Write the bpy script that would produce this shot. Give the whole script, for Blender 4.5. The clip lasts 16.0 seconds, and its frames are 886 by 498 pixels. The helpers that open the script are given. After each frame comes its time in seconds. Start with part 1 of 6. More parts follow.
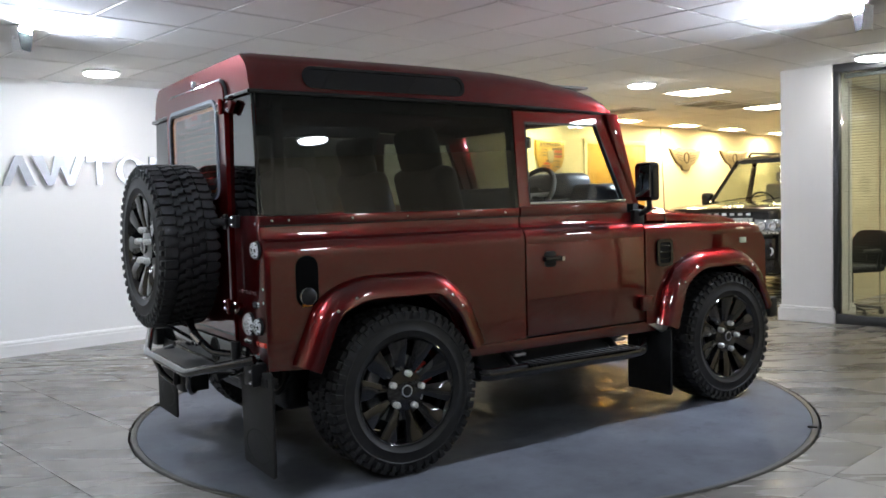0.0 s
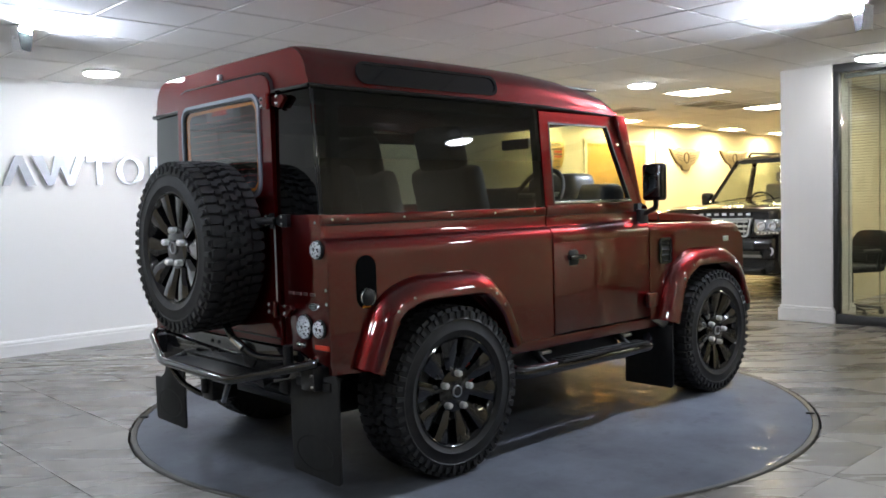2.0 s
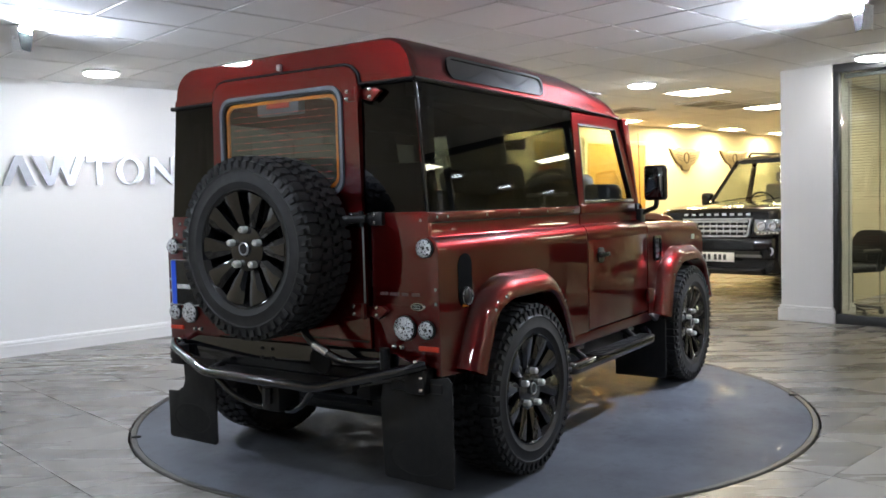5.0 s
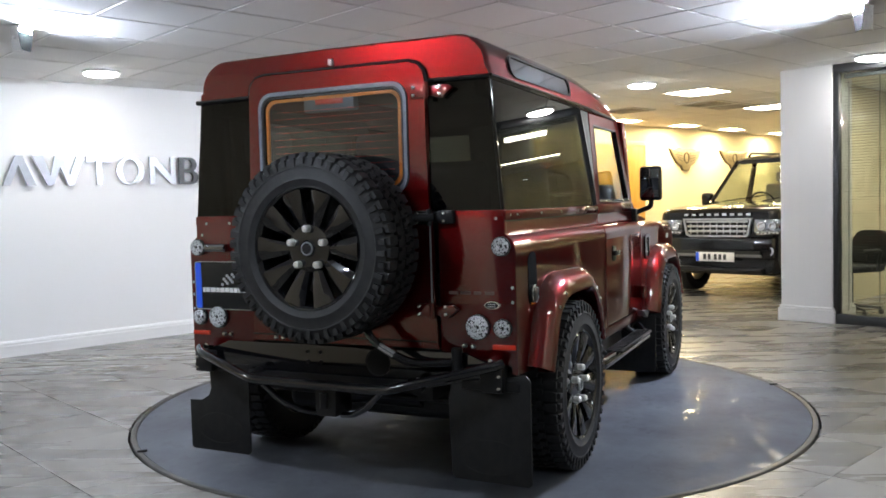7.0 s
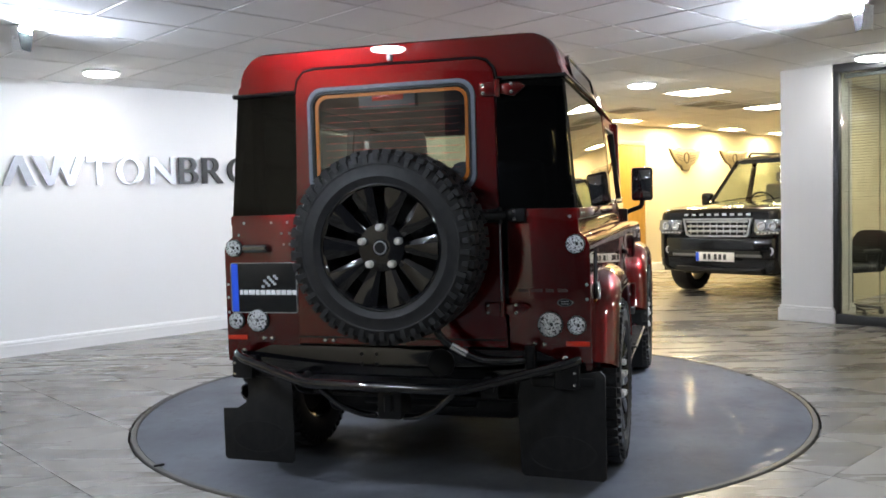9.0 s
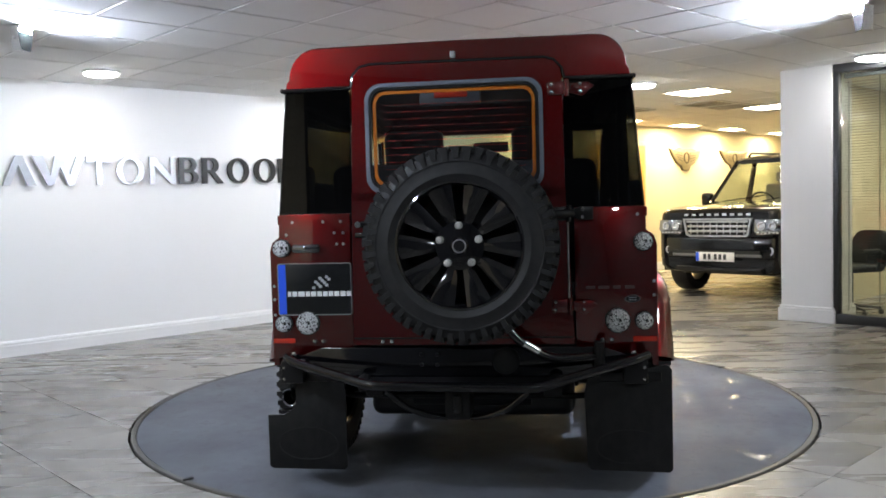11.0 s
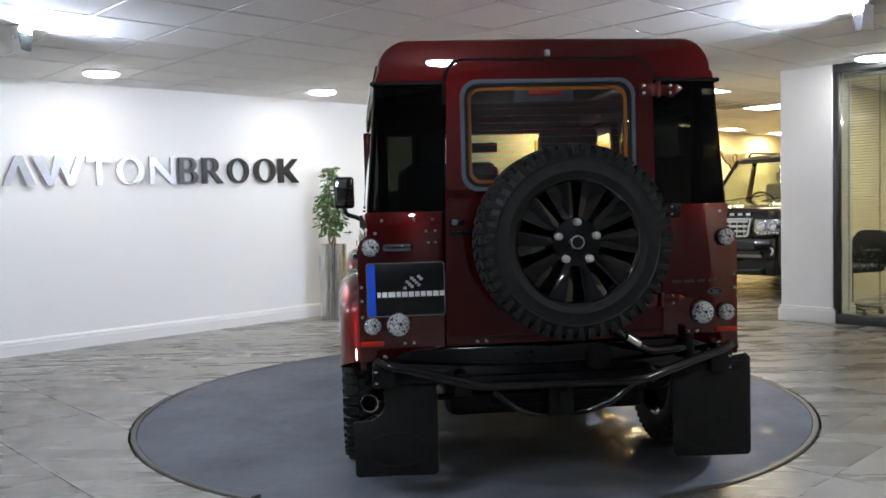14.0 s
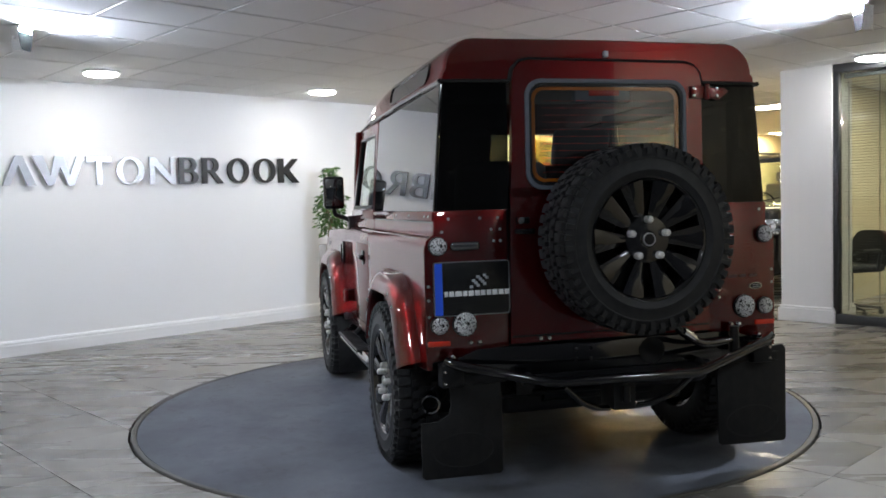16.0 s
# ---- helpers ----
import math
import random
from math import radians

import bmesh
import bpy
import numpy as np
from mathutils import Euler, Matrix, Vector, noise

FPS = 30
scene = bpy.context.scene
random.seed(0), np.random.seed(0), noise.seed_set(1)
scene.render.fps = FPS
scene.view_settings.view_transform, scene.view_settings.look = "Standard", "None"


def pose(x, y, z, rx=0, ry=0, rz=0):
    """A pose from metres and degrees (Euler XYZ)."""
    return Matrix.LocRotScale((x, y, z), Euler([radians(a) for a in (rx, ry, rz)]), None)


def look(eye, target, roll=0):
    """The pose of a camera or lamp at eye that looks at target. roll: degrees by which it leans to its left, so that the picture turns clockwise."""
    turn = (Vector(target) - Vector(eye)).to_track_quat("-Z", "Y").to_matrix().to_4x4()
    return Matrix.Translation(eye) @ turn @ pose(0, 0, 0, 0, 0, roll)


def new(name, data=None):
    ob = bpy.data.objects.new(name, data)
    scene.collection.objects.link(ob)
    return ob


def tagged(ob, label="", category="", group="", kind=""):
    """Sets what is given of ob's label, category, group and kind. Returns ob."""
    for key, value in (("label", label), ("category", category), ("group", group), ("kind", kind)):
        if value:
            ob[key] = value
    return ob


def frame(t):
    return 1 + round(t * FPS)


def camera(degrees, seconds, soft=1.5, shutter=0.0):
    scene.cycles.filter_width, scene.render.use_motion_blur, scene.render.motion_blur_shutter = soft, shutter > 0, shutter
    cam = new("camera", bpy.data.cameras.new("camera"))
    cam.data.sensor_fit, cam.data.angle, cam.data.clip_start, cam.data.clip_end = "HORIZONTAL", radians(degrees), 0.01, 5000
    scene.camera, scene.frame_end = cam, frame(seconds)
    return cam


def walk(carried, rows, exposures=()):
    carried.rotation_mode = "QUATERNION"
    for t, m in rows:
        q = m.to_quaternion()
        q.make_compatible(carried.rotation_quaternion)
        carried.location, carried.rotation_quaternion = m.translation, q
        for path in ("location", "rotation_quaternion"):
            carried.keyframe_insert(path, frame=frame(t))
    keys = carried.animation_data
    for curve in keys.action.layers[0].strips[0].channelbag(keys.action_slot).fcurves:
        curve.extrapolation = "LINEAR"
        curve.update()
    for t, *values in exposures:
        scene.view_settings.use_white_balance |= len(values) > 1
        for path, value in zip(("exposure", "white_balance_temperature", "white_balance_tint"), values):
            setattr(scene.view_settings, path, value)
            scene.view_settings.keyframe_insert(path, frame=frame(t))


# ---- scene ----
cam = camera(55.147, 16.0, soft=1.7)
eye = (0.0, -5.489, 1.282)
aim = (-0.0273, 0.9982, -0.05356)
stand = look(eye, (eye[0] + aim[0], eye[1] + aim[1], eye[2] + aim[2]), -1.576)
walk(cam, [(0.0, stand), (16.0, stand)], exposures=[(0.0, 0.26), (6.5, 0.31), (9.0, 0.36), (12.5, 0.29), (14.0, 0.21), (16.0, 0.10)])

# ---- world and light levels ----
world = bpy.data.worlds.new("world")
scene.world = world
world.use_nodes = True
world.node_tree.nodes["Background"].inputs[0].default_value = (0.5, 0.55, 0.65, 1)
world.node_tree.nodes["Background"].inputs[1].default_value = 0.02
DOWNLIGHT = 62.0
OTHERS = 80.0
PANEL = 31.0
WASHER = 125.0
FLOOD = 22000.0

H = 2.52            # ceiling height
WALL_V = 4.38       # face of the long wall
ROOM = Matrix.Rotation(radians(45), 4, "Z")   # the room stands at 45 degrees to the view


def uv(u, v, z=0.0):
    """A place in the room's own axes: u along the long wall, v towards it."""
    return ROOM @ Vector((u, v, z))


# ---- materials ----
def material(name, colour=(0.5, 0.5, 0.5), rough=0.5, metal=0.0, **more):
    m = bpy.data.materials.new(name)
    m.use_nodes = True
    b = m.node_tree.nodes["Principled BSDF"]
    b.inputs["Base Color"].default_value = (*colour, 1)
    b.inputs["Roughness"].default_value = rough
    b.inputs["Metallic"].default_value = metal
    for key, value in more.items():
        b.inputs[key.replace("_", " ")].default_value = value
    return m


def node(m, kind, **values):
    n = m.node_tree.nodes.new(kind)
    for key, value in values.items():
        n.inputs[key.replace("_", " ")].default_value = value
    return n


def link(m, a, out, b, into):
    m.node_tree.links.new(a.outputs[out], b.inputs[into])


def bsdf(m):
    return m.node_tree.nodes["Principled BSDF"]


def coords(m, scale=(1, 1, 1), kind="Object", turn=0.0):
    c = m.node_tree.nodes.new("ShaderNodeTexCoord")
    p = m.node_tree.nodes.new("ShaderNodeMapping")
    p.inputs["Scale"].default_value = scale
    p.inputs["Rotation"].default_value = (0, 0, radians(turn))
    link(m, c, kind, p, "Vector")
    return p


def ramp(m, stops):
    r = m.node_tree.nodes.new("ShaderNodeValToRGB")
    e = r.color_ramp.elements
    while len(e) < len(stops):
        e.new(0.5)
    for slot, (at, colour) in zip(e, stops):
        slot.position = at
        slot.color = (*colour, 1) if len(colour) == 3 else colour
    return r


def grain(m, scale, low, high, detail=6.0, where=None, into="Base Color", spread=(0.3, 0.7)):
    """Drives one input by noise between two values."""
    n = node(m, "ShaderNodeTexNoise", Scale=scale, Detail=detail, Roughness=0.6)
    if where:
        link(m, where, "Vector", n, "Vector")
    if isinstance(low, (int, float)):
        low, high = (low,) * 3, (high,) * 3
    r = ramp(m, [(spread[0], low), (spread[1], high)])
    link(m, n, "Fac", r, "Fac")
    link(m, r, "Color", bsdf(m), into)
    return n, r


def relief(m, scale, strength, distance=0.002, where=None, detail=4.0):
    n = node(m, "ShaderNodeTexNoise", Scale=scale, Detail=detail)
    if where:
        link(m, where, "Vector", n, "Vector")
    b = node(m, "ShaderNodeBump", Strength=strength, Distance=distance)
    link(m, n, "Fac", b, "Height")
    link(m, b, "Normal", bsdf(m), "Normal")
    return b


def glowing(name, colour, strength):
    m = material(name, (0.8, 0.8, 0.8), 0.4)
    b = bsdf(m)
    b.inputs["Emission Color"].default_value = (*colour, 1)
    b.inputs["Emission Strength"].default_value = strength
    return m


def pane(name, tint, rough=0.0, ior=1.5):
    """Thin glass: clear or tinted straight through, mirror-like at the surface."""
    m = bpy.data.materials.new(name)
    m.use_nodes = True
    t = m.node_tree
    t.nodes.remove(t.nodes["Principled BSDF"])
    out = t.nodes["Material Output"]
    clear = node(m, "ShaderNodeBsdfTransparent", Color=(*tint, 1))
    gloss = node(m, "ShaderNodeBsdfGlossy", Color=(1, 1, 1, 1), Roughness=rough)
    edge = node(m, "ShaderNodeLayerWeight", Blend=0.5)
    power = t.nodes.new("ShaderNodeMath")
    power.operation = "POWER"
    power.inputs[1].default_value = 4.0
    t.links.new(edge.outputs["Facing"], power.inputs[0])
    gain = t.nodes.new("ShaderNodeMath")
    gain.operation = "MULTIPLY_ADD"
    gain.inputs[1].default_value = 0.92
    gain.inputs[2].default_value = ((ior - 1) / (ior + 1)) ** 2 * 1.5
    t.links.new(power.outputs[0], gain.inputs[0])
    mix = t.nodes.new("ShaderNodeMixShader")
    link(m, gain, "Value", mix, 0)
    t.links.new(clear.outputs[0], mix.inputs[1])
    t.links.new(gloss.outputs[0], mix.inputs[2])
    t.links.new(mix.outputs[0], out.inputs[0])
    return m


wall_paint = material("wall_paint", (0.78, 0.77, 0.75), 0.7)
grain(wall_paint, 1.1, (0.80, 0.80, 0.80), (0.84, 0.84, 0.84))
relief(wall_paint, 320, 0.08, 0.0008)
cream_paint = material("cream_paint", (0.76, 0.68, 0.5), 0.7)
grain(cream_paint, 1.3, (0.74, 0.66, 0.47), (0.79, 0.71, 0.52))
relief(cream_paint, 320, 0.08, 0.0008)
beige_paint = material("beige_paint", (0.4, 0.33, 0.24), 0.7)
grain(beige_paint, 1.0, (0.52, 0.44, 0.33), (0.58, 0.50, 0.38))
# darkness of an unlit space, put into the colour of unseen walls
dark_space_wall = material("dark_space_wall", (0.08, 0.08, 0.085), 0.7)
grain(dark_space_wall, 1.0, (0.065, 0.065, 0.07), (0.10, 0.10, 0.105))
trim_white = material("trim_white", (0.8, 0.8, 0.8), 0.35)
grain(trim_white, 6, (0.77, 0.77, 0.77), (0.82, 0.82, 0.82))
ceiling_tile = material("ceiling_tile", (0.74, 0.735, 0.73), 0.85)
grain(ceiling_tile, 2.0, (0.77, 0.77, 0.77), (0.83, 0.83, 0.83))
relief(ceiling_tile, 260, 0.25, 0.001)
rail_white = material("rail_white", (0.82, 0.82, 0.82), 0.25)
grout = material("grout", (0.09, 0.085, 0.08), 0.8)
relief(grout, 300, 0.2)

# wood-look porcelain: streaks along u, tone varies from tile to tile
floor_tile = material("floor_tile", (0.25, 0.23, 0.21), 0.2)
info = floor_tile.node_tree.nodes.new("ShaderNodeObjectInfo")
geo = floor_tile.node_tree.nodes.new("ShaderNodeNewGeometry")
add = floor_tile.node_tree.nodes.new("ShaderNodeMath")
add.operation = "ADD"
link(floor_tile, info, "Random", add, 0)
link(floor_tile, geo, "Random Per Island", add, 1)
posn = node(floor_tile, "ShaderNodeMapping", Scale=(0.55, 5.0, 1), Rotation=(0, 0, radians(-45)))
link(floor_tile, geo, "Position", posn, "Vector")
n1 = node(floor_tile, "ShaderNodeTexNoise", Scale=1.0, Detail=5.0, Roughness=0.52)
n1.noise_dimensions = "4D"
link(floor_tile, posn, "Vector", n1, "Vector")
link(floor_tile, add, "Value", n1, "W")
n2 = node(floor_tile, "ShaderNodeTexNoise", Scale=2.2, Detail=5.0)
n2.noise_dimensions = "4D"
link(floor_tile, geo, "Position", n2, "Vector")
link(floor_tile, add, "Value", n2, "W")
r1 = ramp(floor_tile, [(0.26, (0.130, 0.121, 0.110)), (0.44, (0.178, 0.167, 0.152)), (0.56, (0.205, 0.194, 0.178)), (0.72, (0.275, 0.263, 0.245))])
link(floor_tile, n1, "Fac", r1, "Fac")
r2 = ramp(floor_tile, [(0.3, (0.76, 0.755, 0.75)), (0.7, (1.14, 1.14, 1.135))])
link(floor_tile, n2, "Fac", r2, "Fac")
mul = floor_tile.node_tree.nodes.new("ShaderNodeMixRGB")
mul.blend_type = "MULTIPLY"
mul.inputs[0].default_value = 1.0
link(floor_tile, r1, "Color", mul, 1)
link(floor_tile, r2, "Color", mul, 2)
link(floor_tile, mul, "Color", bsdf(floor_tile), "Base Color")
r3 = ramp(floor_tile, [(0.3, (0.19,) * 3), (0.7, (0.36,) * 3)])
link(floor_tile, n1, "Fac", r3, "Fac")
link(floor_tile, r3, "Color", bsdf(floor_tile), "Roughness")
bump = node(floor_tile, "ShaderNodeBump", Strength=0.06, Distance=0.002)
link(floor_tile, n1, "Fac", bump, "Height")
link(floor_tile, bump, "Normal", bsdf(floor_tile), "Normal")

# turntable deck: blue-grey painted steel, scuffed and damp in patches
deck = material("deck", (0.16, 0.17, 0.2), 0.35, Specular_IOR_Level=0.5, IOR=1.06, Coat_IOR=1.13, Coat_Roughness=0.12)
grain(deck, 1.6, (0.076, 0.081, 0.094), (0.158, 0.167, 0.192), 6.0, coords(deck), spread=(0.25, 0.75))
nd = node(deck, "ShaderNodeTexNoise", Scale=7.0, Detail=9.0, Roughness=0.72)
link(deck, coords(deck), "Vector", nd, "Vector")
wet = ramp(deck, [(0.415, (1.0,) * 3), (0.44, (0.0,) * 3)])
link(deck, nd, "Fac", wet, "Fac")
link(deck, wet, "Color", bsdf(deck), "Coat Weight")
rd = ramp(deck, [(0.40, (0.36,) * 3), (0.7, (0.52,) * 3)])
link(deck, nd, "Fac", rd, "Fac")
link(deck, rd, "Color", bsdf(deck), "Roughness")
relief(deck, 9, 0.05, 0.003, coords(deck), 7.0)
deck_rim = material("deck_rim", (0.05, 0.047, 0.042), 0.5, 0.3)
grain(deck_rim, 9, (0.028, 0.026, 0.024), (0.075, 0.07, 0.06))
relief(deck_rim, 60, 0.2)
# black that paints the shade inside the fuel filler pocket
recess_shade = material("recess_shade", (0.003, 0.003, 0.003), 0.95, Specular_IOR_Level=0.05)
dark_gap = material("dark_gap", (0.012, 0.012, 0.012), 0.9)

paint = material("red_paint", (0.12, 0.003, 0.004), 0.32, 0.9, Coat_Weight=1.0, Coat_Roughness=0.008, Coat_IOR=1.85, Specular_Tint=(0.35, 0.015, 0.015, 1))
flake = node(paint, "ShaderNodeTexNoise", Scale=900.0, Detail=1.0)
fr = ramp(paint, [(0.35, (0.085, 0.0016, 0.0020)), (0.7, (0.14, 0.0028, 0.0034))])
link(paint, flake, "Fac", fr, "Fac")
link(paint, fr, "Color", bsdf(paint), "Base Color")
wave = node(paint, "ShaderNodeTexNoise", Scale=3.0, Detail=1.0)
wb = node(paint, "ShaderNodeBump", Strength=0.10, Distance=0.01)
link(paint, coords(paint), "Vector", wave, "Vector")
link(paint, wave, "Fac", wb, "Height")
link(paint, wb, "Normal", bsdf(paint), "Coat Normal")
gloss_black = material("gloss_black", (0.004, 0.004, 0.005), 0.12, 0.0, Coat_Weight=0.6, Coat_Roughness=0.05)
grain(gloss_black, 30, 0.04, 0.10, into="Roughness")
satin_black = material("satin_black", (0.014, 0.014, 0.015), 0.34, Specular_IOR_Level=0.3)
grain(satin_black, 40, (0.007, 0.007, 0.008), (0.013, 0.013, 0.014))
relief(satin_black, 400, 0.1, 0.0005)
rubber = material("rubber", (0.022, 0.022, 0.024), 0.55, Specular_IOR_Level=0.3)
grain(rubber, 18, (0.012, 0.012, 0.013), (0.022, 0.022, 0.023))
relief(rubber, 220, 0.2, 0.0008)
flap_rubber = material("flap_rubber", (0.02, 0.02, 0.021), 0.55, Specular_IOR_Level=0.3)
grain(flap_rubber, 9, (0.008, 0.008, 0.009), (0.015, 0.015, 0.015))
relief(flap_rubber, 150, 0.15, 0.0008)
chrome = material("chrome", (0.75, 0.75, 0.76), 0.12, 1.0)
grain(chrome, 60, 0.08, 0.2, into="Roughness")
nut_metal = material("nut_metal", (0.78, 0.77, 0.74), 0.3, 0.55)
grain(nut_metal, 60, 0.22, 0.4, into="Roughness")
silver = material("silver", (0.55, 0.56, 0.58), 0.3, 0.9)
grain(silver, 40, 0.25, 0.38, into="Roughness")
seal_grey = material("seal_grey", (0.12, 0.135, 0.17), 0.45)
grain(seal_grey, 40, (0.085, 0.097, 0.12), (0.12, 0.133, 0.165))
privacy = pane("privacy_glass", (0.08, 0.088, 0.08), ior=1.42)
privacy_deep = pane("privacy_deep", (0.06, 0.065, 0.055), ior=1.6)
rear_tint = pane("rear_tint", (0.40, 0.41, 0.39), ior=1.7)
screen_glass = pane("screen_glass", (0.62, 0.68, 0.62))
corner_tint = pane("corner_tint", (0.022, 0.024, 0.023), ior=1.32)
side_clear = pane("clear_glass", (0.80, 0.86, 0.80))
office_glass = pane("office_glass", (0.82, 0.86, 0.84))
cabin = material("cabin_trim", (0.02, 0.021, 0.024), 0.7)
grain(cabin, 60, (0.015, 0.016, 0.019), (0.03, 0.031, 0.036))
headlining = material("headlining", (0.25, 0.24, 0.22), 0.9)
grain(headlining, 80, (0.22, 0.21, 0.19), (0.28, 0.27, 0.25))
leather = material("leather", (0.035, 0.04, 0.055), 0.42)
grain(leather, 50, (0.028, 0.032, 0.046), (0.045, 0.05, 0.066))
relief(leather, 260, 0.3, 0.001)
lamp_clear = material("lamp_clear", (0.9, 0.9, 0.92), 0.2, 0.2, Coat_Weight=1.0)
vor = node(lamp_clear, "ShaderNodeTexVoronoi", Scale=125.0)
vb = node(lamp_clear, "ShaderNodeBump", Strength=1.0, Distance=0.012)
link(lamp_clear, coords(lamp_clear), "Vector", vor, "Vector")
link(lamp_clear, vor, "Distance", vb, "Height")
link(lamp_clear, vb, "Normal", bsdf(lamp_clear), "Normal")
lr = ramp(lamp_clear, [(0.3, (0.92, 0.92, 0.94)), (0.6, (0.72, 0.72, 0.75)), (0.74, (0.03, 0.03, 0.03))])
link(lamp_clear, vor, "Distance", lr, "Fac")
link(lamp_clear, lr, "Color", bsdf(lamp_clear), "Base Color")
red_lens = material("red_lens", (0.6, 0.02, 0.008), 0.15, 0.0, Coat_Weight=1.0)
grain(red_lens, 120, (0.5, 0.015, 0.006), (0.7, 0.03, 0.01))
stop_lens = material("stop_lens", (0.7, 0.04, 0.02), 0.2, 0.0, Coat_Weight=1.0)
orange_seal = material("orange_seal", (0.9, 0.27, 0.015), 0.45)
grain(orange_seal, 50, (0.88, 0.23, 0.006), (0.95, 0.29, 0.012))
# red of the stop lamp's glints, painted onto the heater wires
wire_red_glint = material("wire_red_glint", (0.9, 0.07, 0.05), 0.5)
plate_dark = material("plate_dark", (0.010, 0.011, 0.012), 0.25)
plate_blue = material("plate_blue", (0.03, 0.12, 0.8), 0.3)
letter_white = material("letter_white", (0.88, 0.88, 0.88), 0.4)
mark_grey = material("mark_grey", (0.5, 0.52, 0.55), 0.4, 0.3)
mark_faint = material("mark_faint", (0.12, 0.06, 0.06), 0.4, 0.3)
caliper_red = material("caliper_red", (0.6, 0.02, 0.01), 0.4)
steel_brushed = material("steel_brushed", (0.5, 0.49, 0.47), 0.28, 1.0)
grain(steel_brushed, 4, 0.2, 0.36, where=coords(steel_brushed, (60, 60, 1)), into="Roughness")
mirror_letter = material("mirror_letter", (0.36, 0.37, 0.39), 0.3, 0.6)
grain(mirror_letter, 12, 0.28, 0.42, into="Roughness")
mirror_dark = material("mirror_dark", (0.3, 0.31, 0.33), 0.03, 1.0)
black_letter = material("black_letter", (0.012, 0.012, 0.013), 0.3)
leaf_green = material("leaf_green", (0.05, 0.13, 0.03), 0.45)
gl = leaf_green.node_tree.nodes.new("ShaderNodeNewGeometry")
rl = ramp(leaf_green, [(0.0, (0.03, 0.085, 0.018)), (0.6, (0.06, 0.15, 0.03)), (1.0, (0.12, 0.22, 0.05))])
link(leaf_green, gl, "Random Per Island", rl, "Fac")
link(leaf_green, rl, "Color", bsdf(leaf_green), "Base Color")
bark = material("bark", (0.16, 0.11, 0.06), 0.8)
grain(bark, 30, (0.11, 0.075, 0.04), (0.22, 0.16, 0.09))
soil = material("soil", (0.04, 0.028, 0.018), 0.95)
relief(soil, 60, 0.8, 0.01)
oak = material("oak", (0.5, 0.27, 0.05), 0.45)
grain(oak, 3, (0.45, 0.23, 0.035), (0.58, 0.33, 0.07), 8, coords(oak, (12, 12, 1)))
suv_paint = material("black_paint", (0.003, 0.003, 0.0035), 0.12, 0.0, Coat_Weight=0.2, Coat_Roughness=0.02, Specular_IOR_Level=0.35)
grain(suv_paint, 20, 0.1, 0.2, into="Roughness")
plate_white = material("plate_white", (0.75, 0.75, 0.72), 0.4)
grain(plate_white, 50, (0.72, 0.72, 0.69), (0.78, 0.78, 0.75))
emblem_stone = material("emblem_stone", (0.36, 0.3, 0.19), 0.4, 0.3)
grain(emblem_stone, 20, (0.3, 0.25, 0.15), (0.42, 0.36, 0.24))
emblem_dark = material("emblem_dark", (0.13, 0.10, 0.06), 0.5)
gold = material("gold", (0.65, 0.42, 0.09), 0.35, 0.5)
grain(gold, 20, (0.58, 0.36, 0.07), (0.7, 0.47, 0.12))
crest_red = material("crest_red", (0.45, 0.03, 0.02), 0.4)
frame_black = material("frame_black", (0.018, 0.02, 0.022), 0.35)
grain(frame_black, 15, (0.014, 0.016, 0.018), (0.026, 0.028, 0.03))
slat_grey = material("slat_grey", (0.13, 0.135, 0.135), 0.4)
soft_white = glowing("soft_white", (0.74, 0.83, 1.0), FLOOD * 0.45)
faint_white = glowing("faint_white", (0.74, 0.83, 1.0), FLOOD * 0.2)
cool_white = glowing("cool_white", (0.74, 0.83, 1.0), FLOOD)
warm_white = glowing("warm_white", (1.0, 0.99, 0.96), DOWNLIGHT)
plain_white = glowing("plain_white", (0.82, 0.92, 1.0), OTHERS)
panel_glow = glowing("panel_glow", (1.0, 0.90, 0.68), PANEL)
washer_glow = glowing("washer_glow", (1.0, 0.78, 0.42), WASHER)
fitting_white = material("fitting_white", (0.62, 0.62, 0.62), 0.35)
vent_grey = material("vent_grey", (0.35, 0.34, 0.31), 0.5)


# ---- mesh helpers ----
def box(bm, x0, x1, y0, y1, z0, z1, bevel=0.0, seg=2):
    m = Matrix.LocRotScale(((x0 + x1) / 2, (y0 + y1) / 2, (z0 + z1) / 2), None, (abs(x1 - x0), abs(y1 - y0), abs(z1 - z0)))
    vs = bmesh.ops.create_cube(bm, size=1, matrix=m)["verts"]
    if bevel:
        es = {e for v in vs for e in v.link_edges}
        bmesh.ops.bevel(bm, geom=list(es), offset=bevel, segments=seg, profile=0.5, affect="EDGES", clamp_overlap=True)
    return bm


def rod(bm, a, b, r, seg=14, r2=None):
    a, b = Vector(a), Vector(b)
    d = b - a
    m = Matrix.Translation((a + b) / 2) @ d.to_track_quat("Z", "Y").to_matrix().to_4x4()
    bmesh.ops.create_cone(bm, cap_ends=True, segments=seg, radius1=r, radius2=r if r2 is None else r2, depth=d.length, matrix=m)
    return bm


